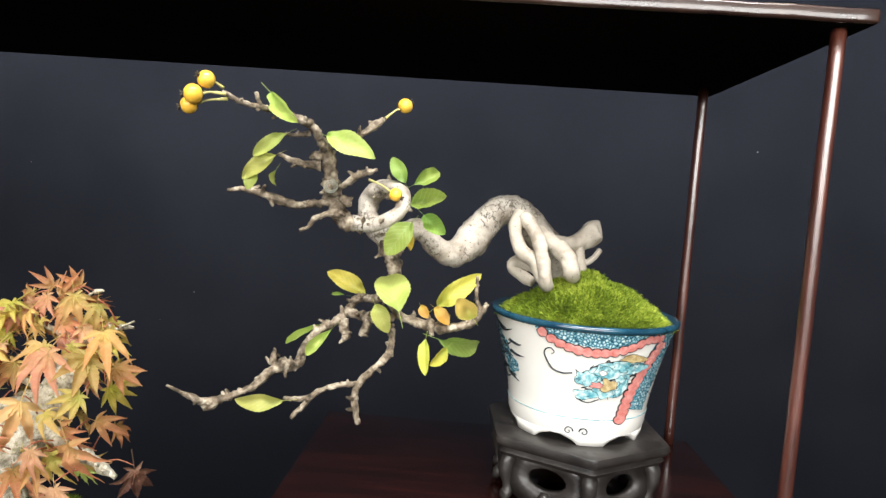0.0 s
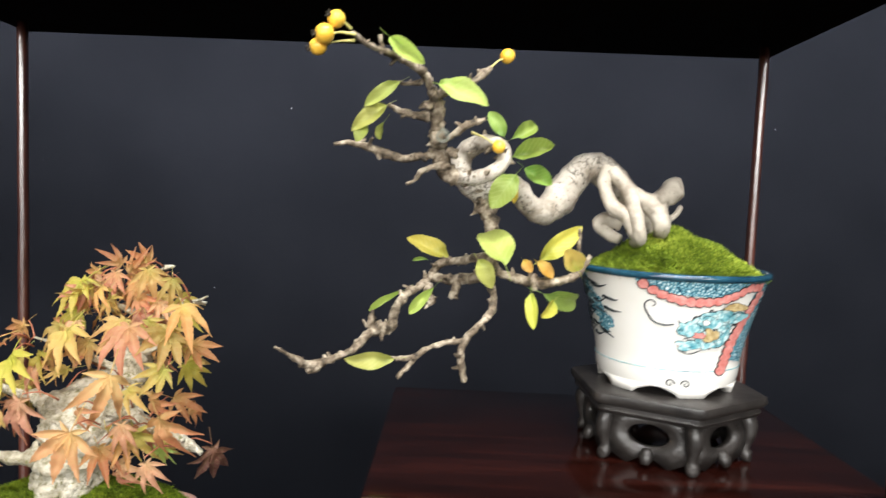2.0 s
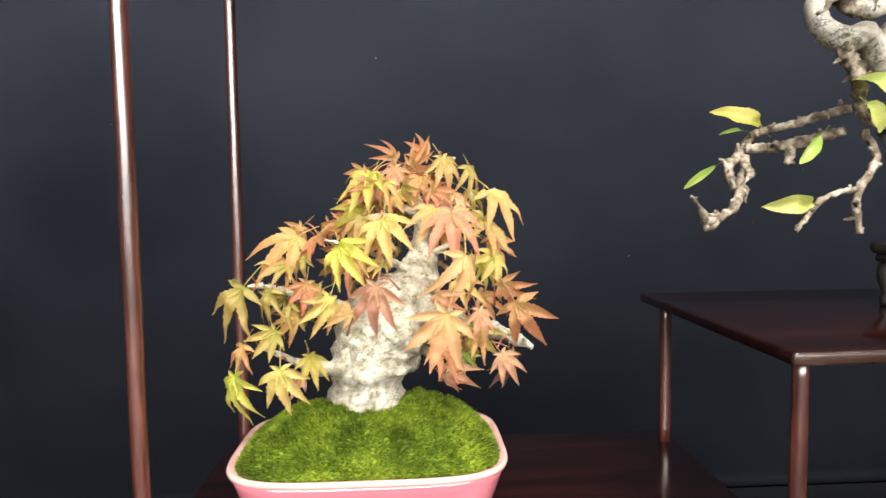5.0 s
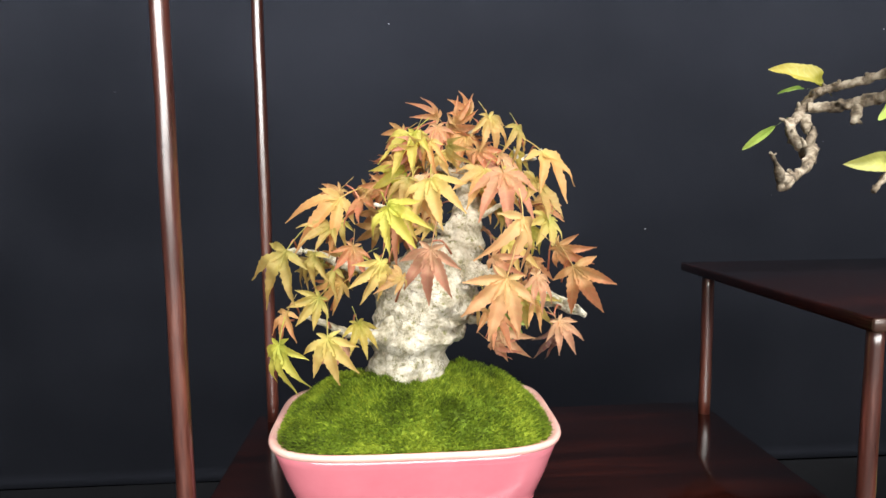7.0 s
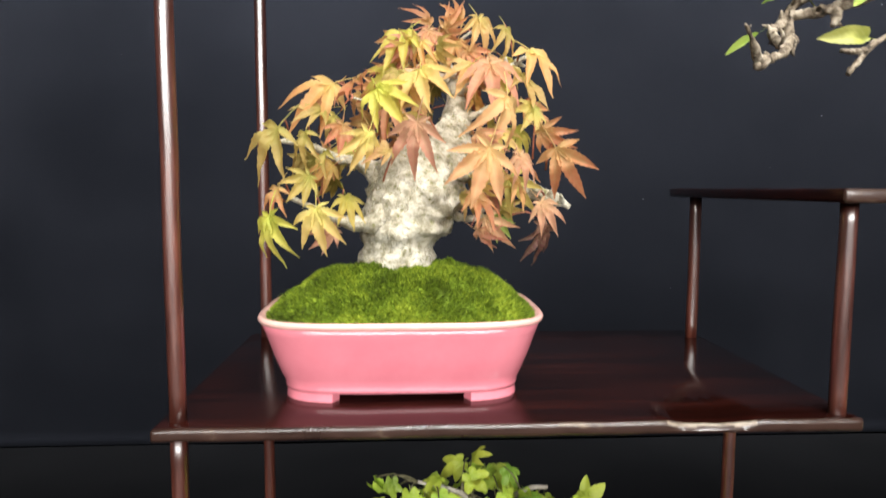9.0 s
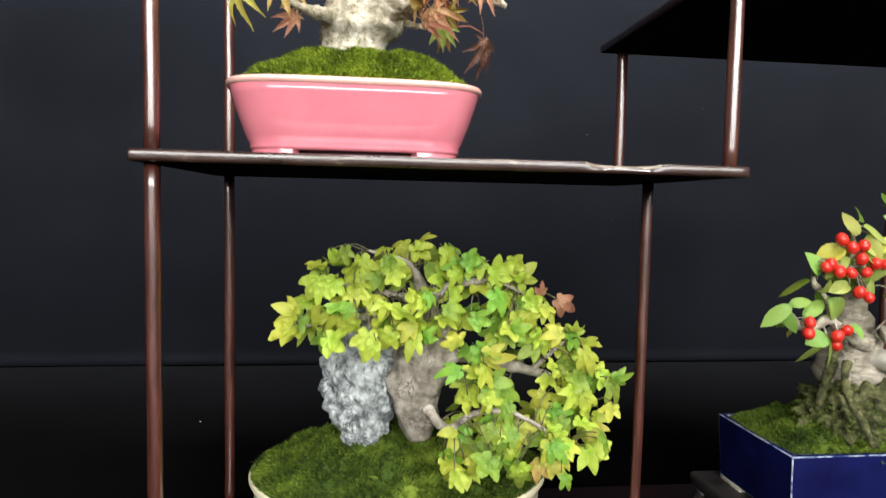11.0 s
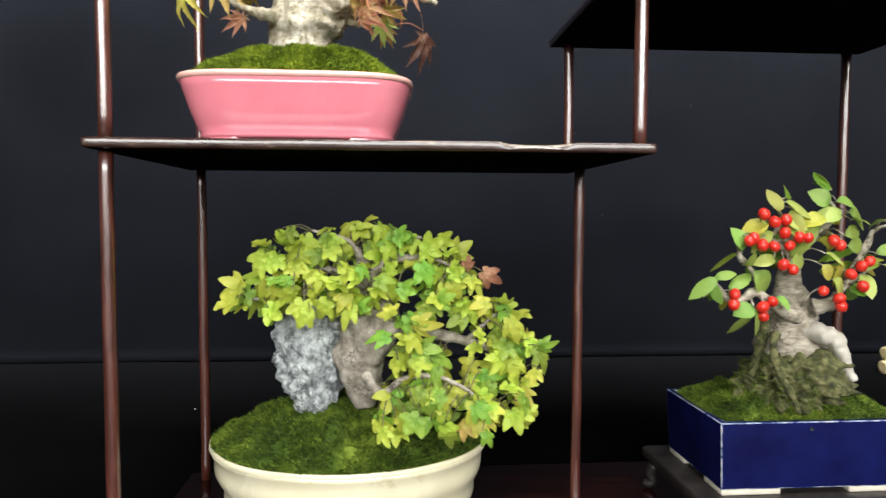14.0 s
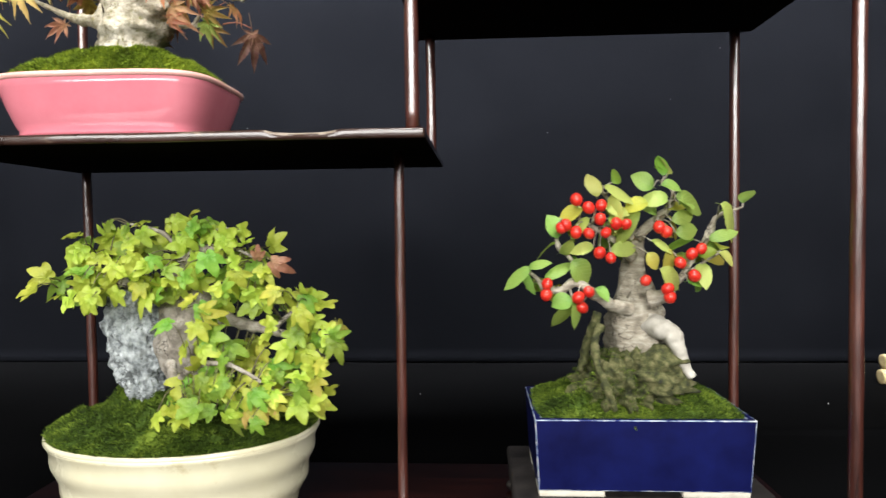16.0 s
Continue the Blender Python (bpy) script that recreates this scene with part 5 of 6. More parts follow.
maple_leaf((-0.1707, 0.4333, 0.4889), (-0.1817, 0.4150, 0.4746), 'gold')
maple_leaf((-0.1485, 0.4550, 0.5150), (-0.1445, 0.4457, 0.4991), 'olive')
maple_leaf((-0.1844, 0.4700, 0.5172), (-0.1757, 0.4640, 0.5263), 'rust')
maple_leaf((-0.1370, 0.4000, 0.4486), (-0.1214, 0.3940, 0.4367), 'orange')
maple_leaf((-0.1732, 0.3850, 0.4454), (-0.1665, 0.3790, 0.4400), 'salmon')
maple_leaf((-0.2175, 0.3850, 0.4358), (-0.2327, 0.3790, 0.4383), 'gold')
maple_leaf((-0.2426, 0.4000, 0.4503), (-0.2445, 0.3940, 0.4351), 'orange')
maple_leaf((-0.1739, 0.4750, 0.5231), (-0.1846, 0.4690, 0.5316), 'orange')
maple_leaf((-0.1370, 0.4178, 0.4622), (-0.1467, 0.4040, 0.4503), 'olive')
# the inner and rear leaves of the crown
filler = random.Random(31)
for k in range(118):
    a, f = filler.uniform(0, 2 * math.pi), filler.uniform(0.35, 1.0)
    z = filler.choice((0.405, 0.43, 0.46, 0.485, 0.505)) + filler.uniform(-0.012, 0.012)
    spread = 0.085 * math.sqrt(max(0.05, 1 - ((z - 0.39) / 0.135) ** 2)) * (0.7 if z < 0.42 else 1.0)
    h = Vector((-0.196 + spread * f * math.cos(a), 0.438 + 0.45 * max(0.0, z - 0.42) + 0.6 * spread * f * math.sin(a), z))
    if h.y < 0.44 and abs(h.x + 0.212) < 0.036 and z < 0.458:
        continue
    way = Vector((math.cos(a), 0.5 * math.sin(a), filler.uniform(-1.1, -0.2))).normalized()
    maple_leaf(h, h + way * filler.uniform(0.013, 0.023), filler.choice(("olive", "gold", "olive", "orange", "rust", "moss_yellow", "gold", "salmon", "orange", "pink")), filler)
twigs_part(maple, maple_links, REDSTALK, 0.00045, "thin red leaf stalks")
# stubs of cut branches on the trunk
for k in range(16):
    c = Vector(maple_rng.choice(maple_points))
    way = Vector((maple_rng.gauss(0, 1), maple_rng.gauss(-0.3, 1), maple_rng.gauss(0.3, 0.7))).normalized()
    part("stub", tube_bm([(*c, 0.0022), (*(c + way * 0.006), 0.0014), (*(c + way * 0.009), 0.0007)], 8, 0.0012, 0.35, 400), MAPLEBARK, maple)

# ---------------------------------------------------------------- cream pot and trident maple on a rock
CX, CY = -0.1780, 0.452
cream_pot = thing("cream_pot", "oval cream glazed bonsai pot with shallow hand-made ridges", "bonsai pot", (CX, CY, 0.012))


def oval(a, r):
    return 0.1045 * r * math.cos(a), 0.0815 * r * math.sin(a)


prof = [(0.72, 0.0160), (0.78, 0.0155)]
for i in range(22):
    f = i / 21
    prof.append((0.79 + 0.212 * f ** 0.75 + 0.010 * math.sin(f * 19 + 0.5), 0.0160 + 0.067 * f))
prof += [(0.97, 0.0842), (0.93, 0.0790), (0.5, 0.0785)]
rim = [(0.980, 0.0810), (1.003, 0.0820), (1.006, 0.0842), (1.002, 0.0858), (0.990, 0.0864), (0.978, 0.0856), (0.975, 0.0830)]
part("rim", shift_bm(lathe_bm(rim, 110, oval, 0.016), (CX, CY, 0)), CREAM, cream_pot, "thick uneven cream rim")
foot = [(0.70, 0.0122), (0.76, 0.0120), (0.775, 0.0135), (0.77, 0.0160), (0.70, 0.0165)]
part("foot_ring", shift_bm(lathe_bm(foot, 110, oval, 0.008), (CX, CY, 0)), BARECLAY, cream_pot, "bare clay foot ring")
part("body", shift_bm(lathe_bm(prof, 110, oval, 0.012), (CX, CY, 0)), CREAM, cream_pot, "ridged cream glazed body")
moss_thing("moss", "dark green moss filling the cream pot", lambda a, f: oval(a, f * 0.990), 0.026, 0.0860, DARKMOSS, 44000, 0.0034, 37, 0.010, (CX, CY), (-0.02, 0.01), 2.6)

rock = thing("standing_rock", "blue-grey craggy rock standing in the moss", "rock", (-0.207, 0.428, 0.10))
bm = bmesh.new()
bmesh.ops.create_icosphere(bm, subdivisions=6, radius=1)
for v in bm.verts:
    n = v.co.normalized()
    z = 0.1525 + 0.055 * math.copysign(abs(n.z) ** 0.8, n.z)
    f = (z - 0.1025) / 0.104
    w = 0.0185 + 0.0105 * max(0.0, min(1, f)) ** 0.7
    p = Vector((-0.2073 + 0.006 * (0.5 - f) + w * 1.08 * n.x, 0.442 + w * 0.95 * n.y, z))
    crag = noise.noise(Vector((p.x * 90, p.y * 90, p.z * 35))) + 0.9 * abs(noise.noise(Vector((p.x * 170, p.y * 170, p.z * 80)))) + 0.5 * noise.noise(p * 340)
    cell = noise.voronoi(p * 75)[0][0]
    v.co = p + Vector((n.x, n.y, 0.5 * n.z)) * (0.0048 * crag - 0.0060 * cell + 0.0022 * noise.noise(Vector((p.x * 420, p.y * 420, p.z * 260))))
part("body", bm, ROCK, rock)

trident = thing("trident_maple_bonsai", "trident maple bonsai with bright yellow-green three-lobed leaves over a rock", "bonsai tree", (-0.164, 0.43, 0.108))
TRI = [(0, 0.98, 0.24, 0.46), (46, 0.76, 0.19, 0.52), (-46, 0.80, 0.19, 0.52), (98, 0.36, 0.20, 0.6), (-98, 0.36, 0.20, 0.6)]
TRI2 = [(0, 0.93, 0.27, 0.45), (52, 0.82, 0.21, 0.52), (-50, 0.78, 0.21, 0.52), (103, 0.38, 0.22, 0.6), (-103, 0.38, 0.22, 0.6)]
TRIDENTLEAF = [blade_mesh("three_lobed_leaf", l, c, f, 0.05, 0.35, 10, 0.58, 0.08, 0.10) for l, c, f in ((TRI, 0.35, 0.22), (TRI2, 0.55, 0.30), (TRI, 0.80, 0.35), (TRI2, -0.2, 0.35))]
tri_rng = random.Random(14)
tri_points, tri_links = [], []


def trident_limb(name, rows):
    big = name == "trunk"
    part(name, tube_bm(rows, 40 if big else 12, 0.0014, 0.14 if big else 0.25, 110 if big else 260, 0.35 if big else 0.5, groove=0.03 if big else 0), TRIDENTBARK, trident)
    tri_points.extend(tuple(q[:3]) for q in spline(rows, 0.005)[(26 if big else 2):])


def trident_leaf(h, way, size, colour):
    facing = Vector((tri_rng.gauss(0, 0.6), -1.0, tri_rng.gauss(0.6, 0.6)))
    hang_leaf(painted(tri_rng.choice(TRIDENTLEAF), colour), trident, leaf_matrix(h, h + way, facing, tri_rng.uniform(0.9, 1.15), size))
    tri_links.append((nearest(tri_points, h), tuple(h - way * 0.2 * size)))


trident_limb("trunk", [(-0.1662, 0.4300, 0.1146, 0.0081), (-0.1675, 0.4300, 0.1287, 0.0127), (-0.1701, 0.4300, 0.1453, 0.0159), (-0.1660, 0.4300, 0.1644, 0.0197), (-0.1620, 0.4300, 0.1806, 0.0203), (-0.1606, 0.4300, 0.1914, 0.0157), (-0.1633, 0.4300, 0.2020, 0.0091), (-0.1661, 0.4300, 0.2154, 0.0052), (-0.1713, 0.4300, 0.2312, 0.0028)])
trident_limb("branch", [(-0.1507, 0.4200, 0.1769, 0.0077), (-0.1354, 0.4150, 0.1763, 0.0051), (-0.1203, 0.4100, 0.1731, 0.0041), (-0.0992, 0.4100, 0.1675, 0.0033), (-0.0805, 0.4100, 0.1619, 0.0026), (-0.0640, 0.4100, 0.1535, 0.0019), (-0.0552, 0.4100, 0.1396, 0.0011)])
trident_limb("branch", [(-0.1741, 0.4250, 0.1868, 0.0078), (-0.1872, 0.4200, 0.1993, 0.0043), (-0.2001, 0.4180, 0.2007, 0.0033), (-0.2179, 0.4150, 0.2011, 0.0022), (-0.2355, 0.4100, 0.1977, 0.0015), (-0.2509, 0.4100, 0.1963, 0.0009)])
trident_limb("branch", [(-0.1664, 0.4200, 0.2058, 0.0043), (-0.1515, 0.4100, 0.2222, 0.0027), (-0.1342, 0.4050, 0.2263, 0.0023), (-0.1163, 0.4050, 0.2250, 0.0013), (-0.1008, 0.4050, 0.2175, 0.0009)])
trident_limb("branch", [(-0.1662, 0.4250, 0.2105, 0.0038), (-0.1897, 0.4150, 0.2165, 0.0022), (-0.2124, 0.4100, 0.2220, 0.0015), (-0.2276, 0.4100, 0.2231, 0.0010)])
trident_limb("branch", [(-0.1660, 0.4300, 0.2180, 0.0026), (-0.1769, 0.4200, 0.2368, 0.0016), (-0.2026, 0.4200, 0.2444, 0.0009)])
trident_limb("branch", [(-0.1607, 0.4300, 0.2127, 0.0031), (-0.1405, 0.4200, 0.2371, 0.0016), (-0.1247, 0.4200, 0.2397, 0.0009)])
trident_limb("branch", [(-0.1647, 0.4000, 0.1444, 0.0038), (-0.1531, 0.3850, 0.1366, 0.0027), (-0.1389, 0.3800, 0.1465, 0.0021), (-0.1194, 0.3800, 0.1487, 0.0017), (-0.0993, 0.3800, 0.1406, 0.0013), (-0.0812, 0.3800, 0.1272, 0.0008)])
trident_limb("branch", [(-0.0939, 0.4100, 0.1661, 0.0023), (-0.0782, 0.4100, 0.1804, 0.0013), (-0.0675, 0.4100, 0.1882, 0.0008)])
# clouds of leaves: middle x, z, half width, half height, how many, middle depth
for x, z, rx, rz, count, y in ((-0.2317, 0.1997, 0.0184, 0.0174, 16, 0.4080), (-0.2098, 0.2278, 0.0253, 0.0166, 22, 0.4150), (-0.1695, 0.2332, 0.0313, 0.0147, 26, 0.4180), (-0.1806, 0.2042, 0.0409, 0.0156, 34, 0.3940),
                               (-0.1267, 0.2226, 0.0294, 0.0167, 26, 0.4100), (-0.1077, 0.2005, 0.0274, 0.0147, 24, 0.4000), (-0.0784, 0.1789, 0.0215, 0.0196, 22, 0.4050), (-0.0582, 0.1533, 0.0166, 0.0215, 24, 0.4050),
                               (-0.0703, 0.1260, 0.0175, 0.0175, 18, 0.3900), (-0.1102, 0.1215, 0.0291, 0.0136, 22, 0.3780), (-0.1516, 0.1154, 0.0135, 0.0096, 6, 0.3700), (-0.1245, 0.1457, 0.0194, 0.0117, 12, 0.4000), (-0.1438, 0.1794, 0.0156, 0.0097, 8, 0.3920),
                               (-0.1326, 0.1597, 0.0175, 0.0117, 9, 0.3880), (-0.1274, 0.1326, 0.0233, 0.0136, 14, 0.3840), (-0.1014, 0.1420, 0.0214, 0.0156, 12, 0.3920)):
    for _ in range(int(count * 1.15)):
        a, f = tri_rng.uniform(0, 2 * math.pi), math.sqrt(tri_rng.random())
        h = Vector((x + rx * f * math.cos(a), y + tri_rng.gauss(0, 0.014), z + 0.003 + rz * f * math.sin(a)))
        way = Vector((math.cos(a) * f + tri_rng.gauss(0, 0.5), -0.35 + tri_rng.gauss(0, 0.35), tri_rng.gauss(-0.55, 0.5))).normalized()
        shade = tri_rng.random() + 1.6 * (0.16 - z)
        colour = "chartreuse" if shade < 0.60 else "leafgreen" if shade < 0.92 else "yellow" if tri_rng.random() < 0.7 else "green"
        trident_leaf(h, way, tri_rng.uniform(0.0102, 0.0160), colour)
trident_leaf(Vector((-0.0841, 0.3850, 0.2171)), Vector((0.8, -0.2, -0.5)).normalized(), 0.014, "russet")
trident_leaf(Vector((-0.0959, 0.3880, 0.2194)), Vector((0.2, -0.3, 0.6)).normalized(), 0.010, "russet")
trident_leaf(Vector((-0.0899, 0.3720, 0.1199)), Vector((0.3, -0.3, -0.7)).normalized(), 0.013, "blush")
trident_leaf(Vector((-0.0978, 0.3700, 0.1190)), Vector((-0.3, -0.3, -0.6)).normalized(), 0.012, "blush")
twigs_part(trident, tri_links, TRITWIG, 0.0004, "thin brown leaf stalks and twigs")

# ---------------------------------------------------------------- low stand, blue pot and berry tree
low_stand = thing("low_stand", "low black lacquered stand with scrolled feet under the blue pot", "plant stand", (0.169, 0.4505, 0.012))
part("top_plate", box_bm((0.078, 0.388, 0.0395), (0.262, 0.514, 0.0490), 0.003, 3), STANDWOOD, low_stand)
part("apron", box_bm((0.085, 0.395, 0.0305), (0.255, 0.507, 0.0395), 0.0015, 2), STANDWOOD, low_stand)
for x, sx in ((0.087, -1), (0.253, 1)):
    for y, sy in ((0.397, -1), (0.505, 1)):
        part("leg", tube_bm([(x, y, 0.0345, 0.006), (x + sx * 0.003, y + sy * 0.002, 0.0265, 0.0052), (x + sx * 0.001, y, 0.0190, 0.0036), (x + sx * 0.005, y + sy * 0.003, 0.0163, 0.0042),
                             (x + sx * 0.009, y + sy * 0.004, 0.0175, 0.0025)], 12, 0.002, 0.1, 150), STANDWOOD, low_stand)

blue_pot = thing("blue_pot", "rectangular cobalt blue glazed bonsai pot with pale worn edges", "bonsai pot", (0.169, 0.4505, 0.0490))


def blue_wall(bm, rows):
    rings = [[bm.verts.new(c) for c in ((0.169 - hx, 0.4505 - hy, z), (0.169 + hx, 0.4505 - hy, z), (0.169 + hx, 0.4505 + hy, z), (0.169 - hx, 0.4505 + hy, z))] for hx, hy, z in rows]
    for a, b in zip(rings, rings[1:]):
        for k in range(4):
            bm.faces.new((a[k], a[(k + 1) % 4], b[(k + 1) % 4], b[k]))
    bm.faces.new(rings[0][::-1])
    bm.faces.new(rings[-1])
    return bm


bm = blue_wall(bmesh.new(), [(0.0730, 0.0455, 0.0535), (0.0757, 0.0480, 0.1045), (0.0705, 0.0428, 0.1045), (0.0695, 0.0418, 0.0960)])
bm.normal_update()
hard = [e for e in bm.edges if e.calc_face_angle(0) > radians(30)]
before_faces = set(bm.faces)
res = bmesh.ops.bevel(bm, geom=hard, offset=0.0008, segments=3, affect="EDGES", profile=0.6)
for f in res["faces"]:
    f.material_index = 1
part("body", mesh_of(bm, "body", [BLUEGLAZE, BLUEEDGE]), None, blue_pot, "cobalt blue body, glaze broken pale along the edges")
for sx in (-1, 1):
    for sy in (-1, 1):
        x0, y0 = 0.169 + sx * 0.0728, 0.4505 + sy * 0.0452
        x1, y1 = x0 - sx * 0.046, y0 - sy * 0.028
        part("foot", box_bm((min(x0, x1), min(y0, y1), 0.0490), (max(x0, x1), max(y0, y1), 0.0537), 0.001, 2), BARECLAY, blue_pot, "pale unglazed foot")
part("foot_rail", box_bm((0.107, 0.418, 0.0501), (0.231, 0.483, 0.0537), 0.0005, 1), BLUEGLAZE, blue_pot)
moss_thing("moss", "dark green moss filling the blue pot", soft_rect(0.0722, 0.0445, 9), 0.019, 0.1030, DARKMOSS, 34000, 0.0032, 51, 0.007, (0.169, 0.4505), (-0.01, 0.0), 2.8)

holly = thing("red_berry_bonsai", "thick-trunked bonsai with small green leaves and clusters of red berries", "bonsai tree", (0.16, 0.435, 0.125))
HOLLYLEAF = [blade_mesh("small_oval_leaf", [(0, 1.0, 0.46, 0.58)], c, f, 0.025, 0.2, 11, 0.6, w, 0.05) for c, f, w in ((1.25, 0.55, 0.18), (1.75, 0.65, -0.22), (2.15, 0.55, 0.15), (0.8, 0.7, -0.16))]
holly_rng = random.Random(77)
holly_points, holly_links = [], []


def holly_limb(name, rows):
    big = name == "trunk"
    if name == "root":
        pale = rows[-1][0] > 0.185
        part(name, tube_bm([(*r[:3], r[3] * (1.05 if pale else 0.5)) for r in rows], 18, 0.0010, 0.30 if pale else 0.40, 170 if pale else 260, 0.3 if pale else 0.8), WHITEROOT if pale else MOSSROOT, holly, "white bleached root" if pale else "root overgrown with moss")
        return
    part(name, tube_bm(rows, 44 if big else 12, 0.0014, 0.14 if big else 0.25, 120 if big else 280, 0.5 if big else 0.7, groove=0.05 if big else 0), HOLLYBARK, holly)
    holly_points.extend(tuple(q[:3]) for q in spline(rows, 0.004)[(18 if big else 1):])


def berry(at):
    c = Vector(at)
    bm = bmesh.new()
    r = holly_rng.uniform(0.0036, 0.0043)
    bmesh.ops.create_uvsphere(bm, u_segments=18, v_segments=12, radius=r)
    tilt = Matrix.Rotation(holly_rng.uniform(-0.8, 0.8), 3, "Y") @ Matrix.Rotation(holly_rng.uniform(-0.5, 0.5), 3, "X")
    for v in bm.verts:
        v.co = tilt @ Vector((v.co.x, v.co.y, v.co.z * 1.14)) + c
    fruit = part("berry", bm, BERRYSKIN, holly, "glossy scarlet berry")
    dot = bmesh.new()
    bmesh.ops.create_icosphere(dot, subdivisions=1, radius=0.0006)
    shift_bm(dot, c + tilt @ Vector((0, -0.3, -1)).normalized() * r * 1.03)
    part("calyx", dot, CALYX, fruit)
    holly_links.append((nearest(holly_points, c), tuple(c + Vector((0, 0, r * 0.9)))))


def holly_leaf(base, tip, colour):
    b, t = Vector(base), Vector(tip)
    facing = Vector((holly_rng.gauss(0, 0.6), -1.0, holly_rng.uniform(0.1, 1.3)))
    hang_leaf(painted(holly_rng.choice(HOLLYLEAF), colour), holly, leaf_matrix(b, t, facing, holly_rng.uniform(0.95, 1.3), max((t - b).length * 0.88, 0.0105)))
    holly_links.append((nearest(holly_points, b), tuple(b)))


holly_limb("trunk", [(0.1800, 0.4520, 0.1259, 0.0197), (0.1777, 0.4520, 0.1441, 0.0219), (0.1751, 0.4520, 0.1589, 0.0206), (0.1739, 0.4520, 0.1734, 0.0180), (0.1735, 0.4520, 0.1892, 0.0131), (0.1721, 0.4520, 0.2028, 0.0096), (0.1729, 0.4520, 0.2162, 0.0079), (0.1751, 0.4520, 0.2266, 0.0057), (0.1784, 0.4520, 0.2356, 0.0035)])
holly_limb("root", [(0.1794, 0.4520, 0.1662, 0.0075), (0.1838, 0.4300, 0.1648, 0.0078), (0.1905, 0.4230, 0.1620, 0.0072), (0.1955, 0.4200, 0.1540, 0.0050), (0.1990, 0.4190, 0.1430, 0.0036), (0.2055, 0.4180, 0.1310, 0.0026)])
part("moss_hump", tube_bm([(0.1850, 0.4270, 0.1200, 0.0190), (0.1850, 0.4270, 0.1330, 0.0165), (0.1860, 0.4270, 0.1440, 0.0120), (0.1865, 0.4270, 0.1530, 0.0055)], 26, 0.0012, 0.38, 240, 0.9), MOSSROOT, holly, "mound of moss under the pale root")
holly_limb("root", [(0.1412, 0.4160, 0.1686, 0.0059), (0.1364, 0.4110, 0.1576, 0.0053), (0.1368, 0.4060, 0.1437, 0.0050), (0.1421, 0.3980, 0.1274, 0.0044), (0.1478, 0.3940, 0.1133, 0.0032)])
holly_limb("root", [(0.1422, 0.4310, 0.1754, 0.0061), (0.1350, 0.4260, 0.1579, 0.0066), (0.1307, 0.4260, 0.1426, 0.0054), (0.1279, 0.4260, 0.1333, 0.0045)])
holly_limb("branch", [(0.1629, 0.4260, 0.1788, 0.0054), (0.1483, 0.4180, 0.1832, 0.0039), (0.1370, 0.4160, 0.1907, 0.0035), (0.1237, 0.4160, 0.1992, 0.0029), (0.1134, 0.4160, 0.1937, 0.0029), (0.1017, 0.4160, 0.1958, 0.0023), (0.0958, 0.4160, 0.2030, 0.0014), (0.0876, 0.4160, 0.2091, 0.0009)])
holly_limb("branch", [(0.1250, 0.4160, 0.1979, 0.0023), (0.1248, 0.4160, 0.2061, 0.0018), (0.1196, 0.4160, 0.2171, 0.0015), (0.1118, 0.4160, 0.2252, 0.0017), (0.1104, 0.4160, 0.2348, 0.0012), (0.1117, 0.4160, 0.2444, 0.0007)])
holly_limb("branch", [(0.1677, 0.4360, 0.2156, 0.0044), (0.1537, 0.4260, 0.2276, 0.0024), (0.1391, 0.4160, 0.2361, 0.0018), (0.1260, 0.4160, 0.2444, 0.0012)])
holly_limb("branch", [(0.1690, 0.4360, 0.2244, 0.0040), (0.1563, 0.4310, 0.2473, 0.0018), (0.1441, 0.4260, 0.2641, 0.0010)])
holly_limb("branch", [(0.1733, 0.4410, 0.2300, 0.0038), (0.1832, 0.4360, 0.2418, 0.0031), (0.1934, 0.4360, 0.2505, 0.0028), (0.1978, 0.4360, 0.2623, 0.0013), (0.1905, 0.4360, 0.2709, 0.0008)])
holly_limb("branch", [(0.1797, 0.4310, 0.1855, 0.0062), (0.1895, 0.4260, 0.1888, 0.0046), (0.1951, 0.4260, 0.1959, 0.0025), (0.2037, 0.4260, 0.2030, 0.0016), (0.2154, 0.4260, 0.2116, 0.0011), (0.2274, 0.4260, 0.2188, 0.0008)])
holly_limb("branch", [(0.1979, 0.4260, 0.1987, 0.0019), (0.2171, 0.4310, 0.2245, 0.0022), (0.2231, 0.4310, 0.2361, 0.0026), (0.2276, 0.4310, 0.2451, 0.0015), (0.2450, 0.4310, 0.2512, 0.0008)])
berry((0.1231, 0.4060, 0.2573))
berry((0.1315, 0.4060, 0.2516))
berry((0.1401, 0.4060, 0.2531))
berry((0.1393, 0.4060, 0.2437))
berry((0.1433, 0.4060, 0.2343))
berry((0.1157, 0.4060, 0.2396))
berry((0.1125, 0.4060, 0.2377))
berry((0.1228, 0.4060, 0.2347))
berry((0.1316, 0.4060, 0.2338))
berry((0.1503, 0.4060, 0.2405))
berry((0.1571, 0.4060, 0.2399))
berry((0.1389, 0.4060, 0.2203))
berry((0.1465, 0.4060, 0.2167))
berry((0.1808, 0.4110, 0.2377))
berry((0.1858, 0.4110, 0.2342))
berry((0.1703, 0.4060, 0.2009))
berry((0.1866, 0.4110, 0.1946))
berry((0.1882, 0.4110, 0.1890))
berry((0.2031, 0.4110, 0.2188))
berry((0.2094, 0.4110, 0.2224))
berry((0.1951, 0.4110, 0.2127))
berry((0.2049, 0.4110, 0.2036))
berry((0.1022, 0.4060, 0.1915))
berry((0.1028, 0.4060, 0.1989))
berry((0.1315, 0.4060, 0.1933))
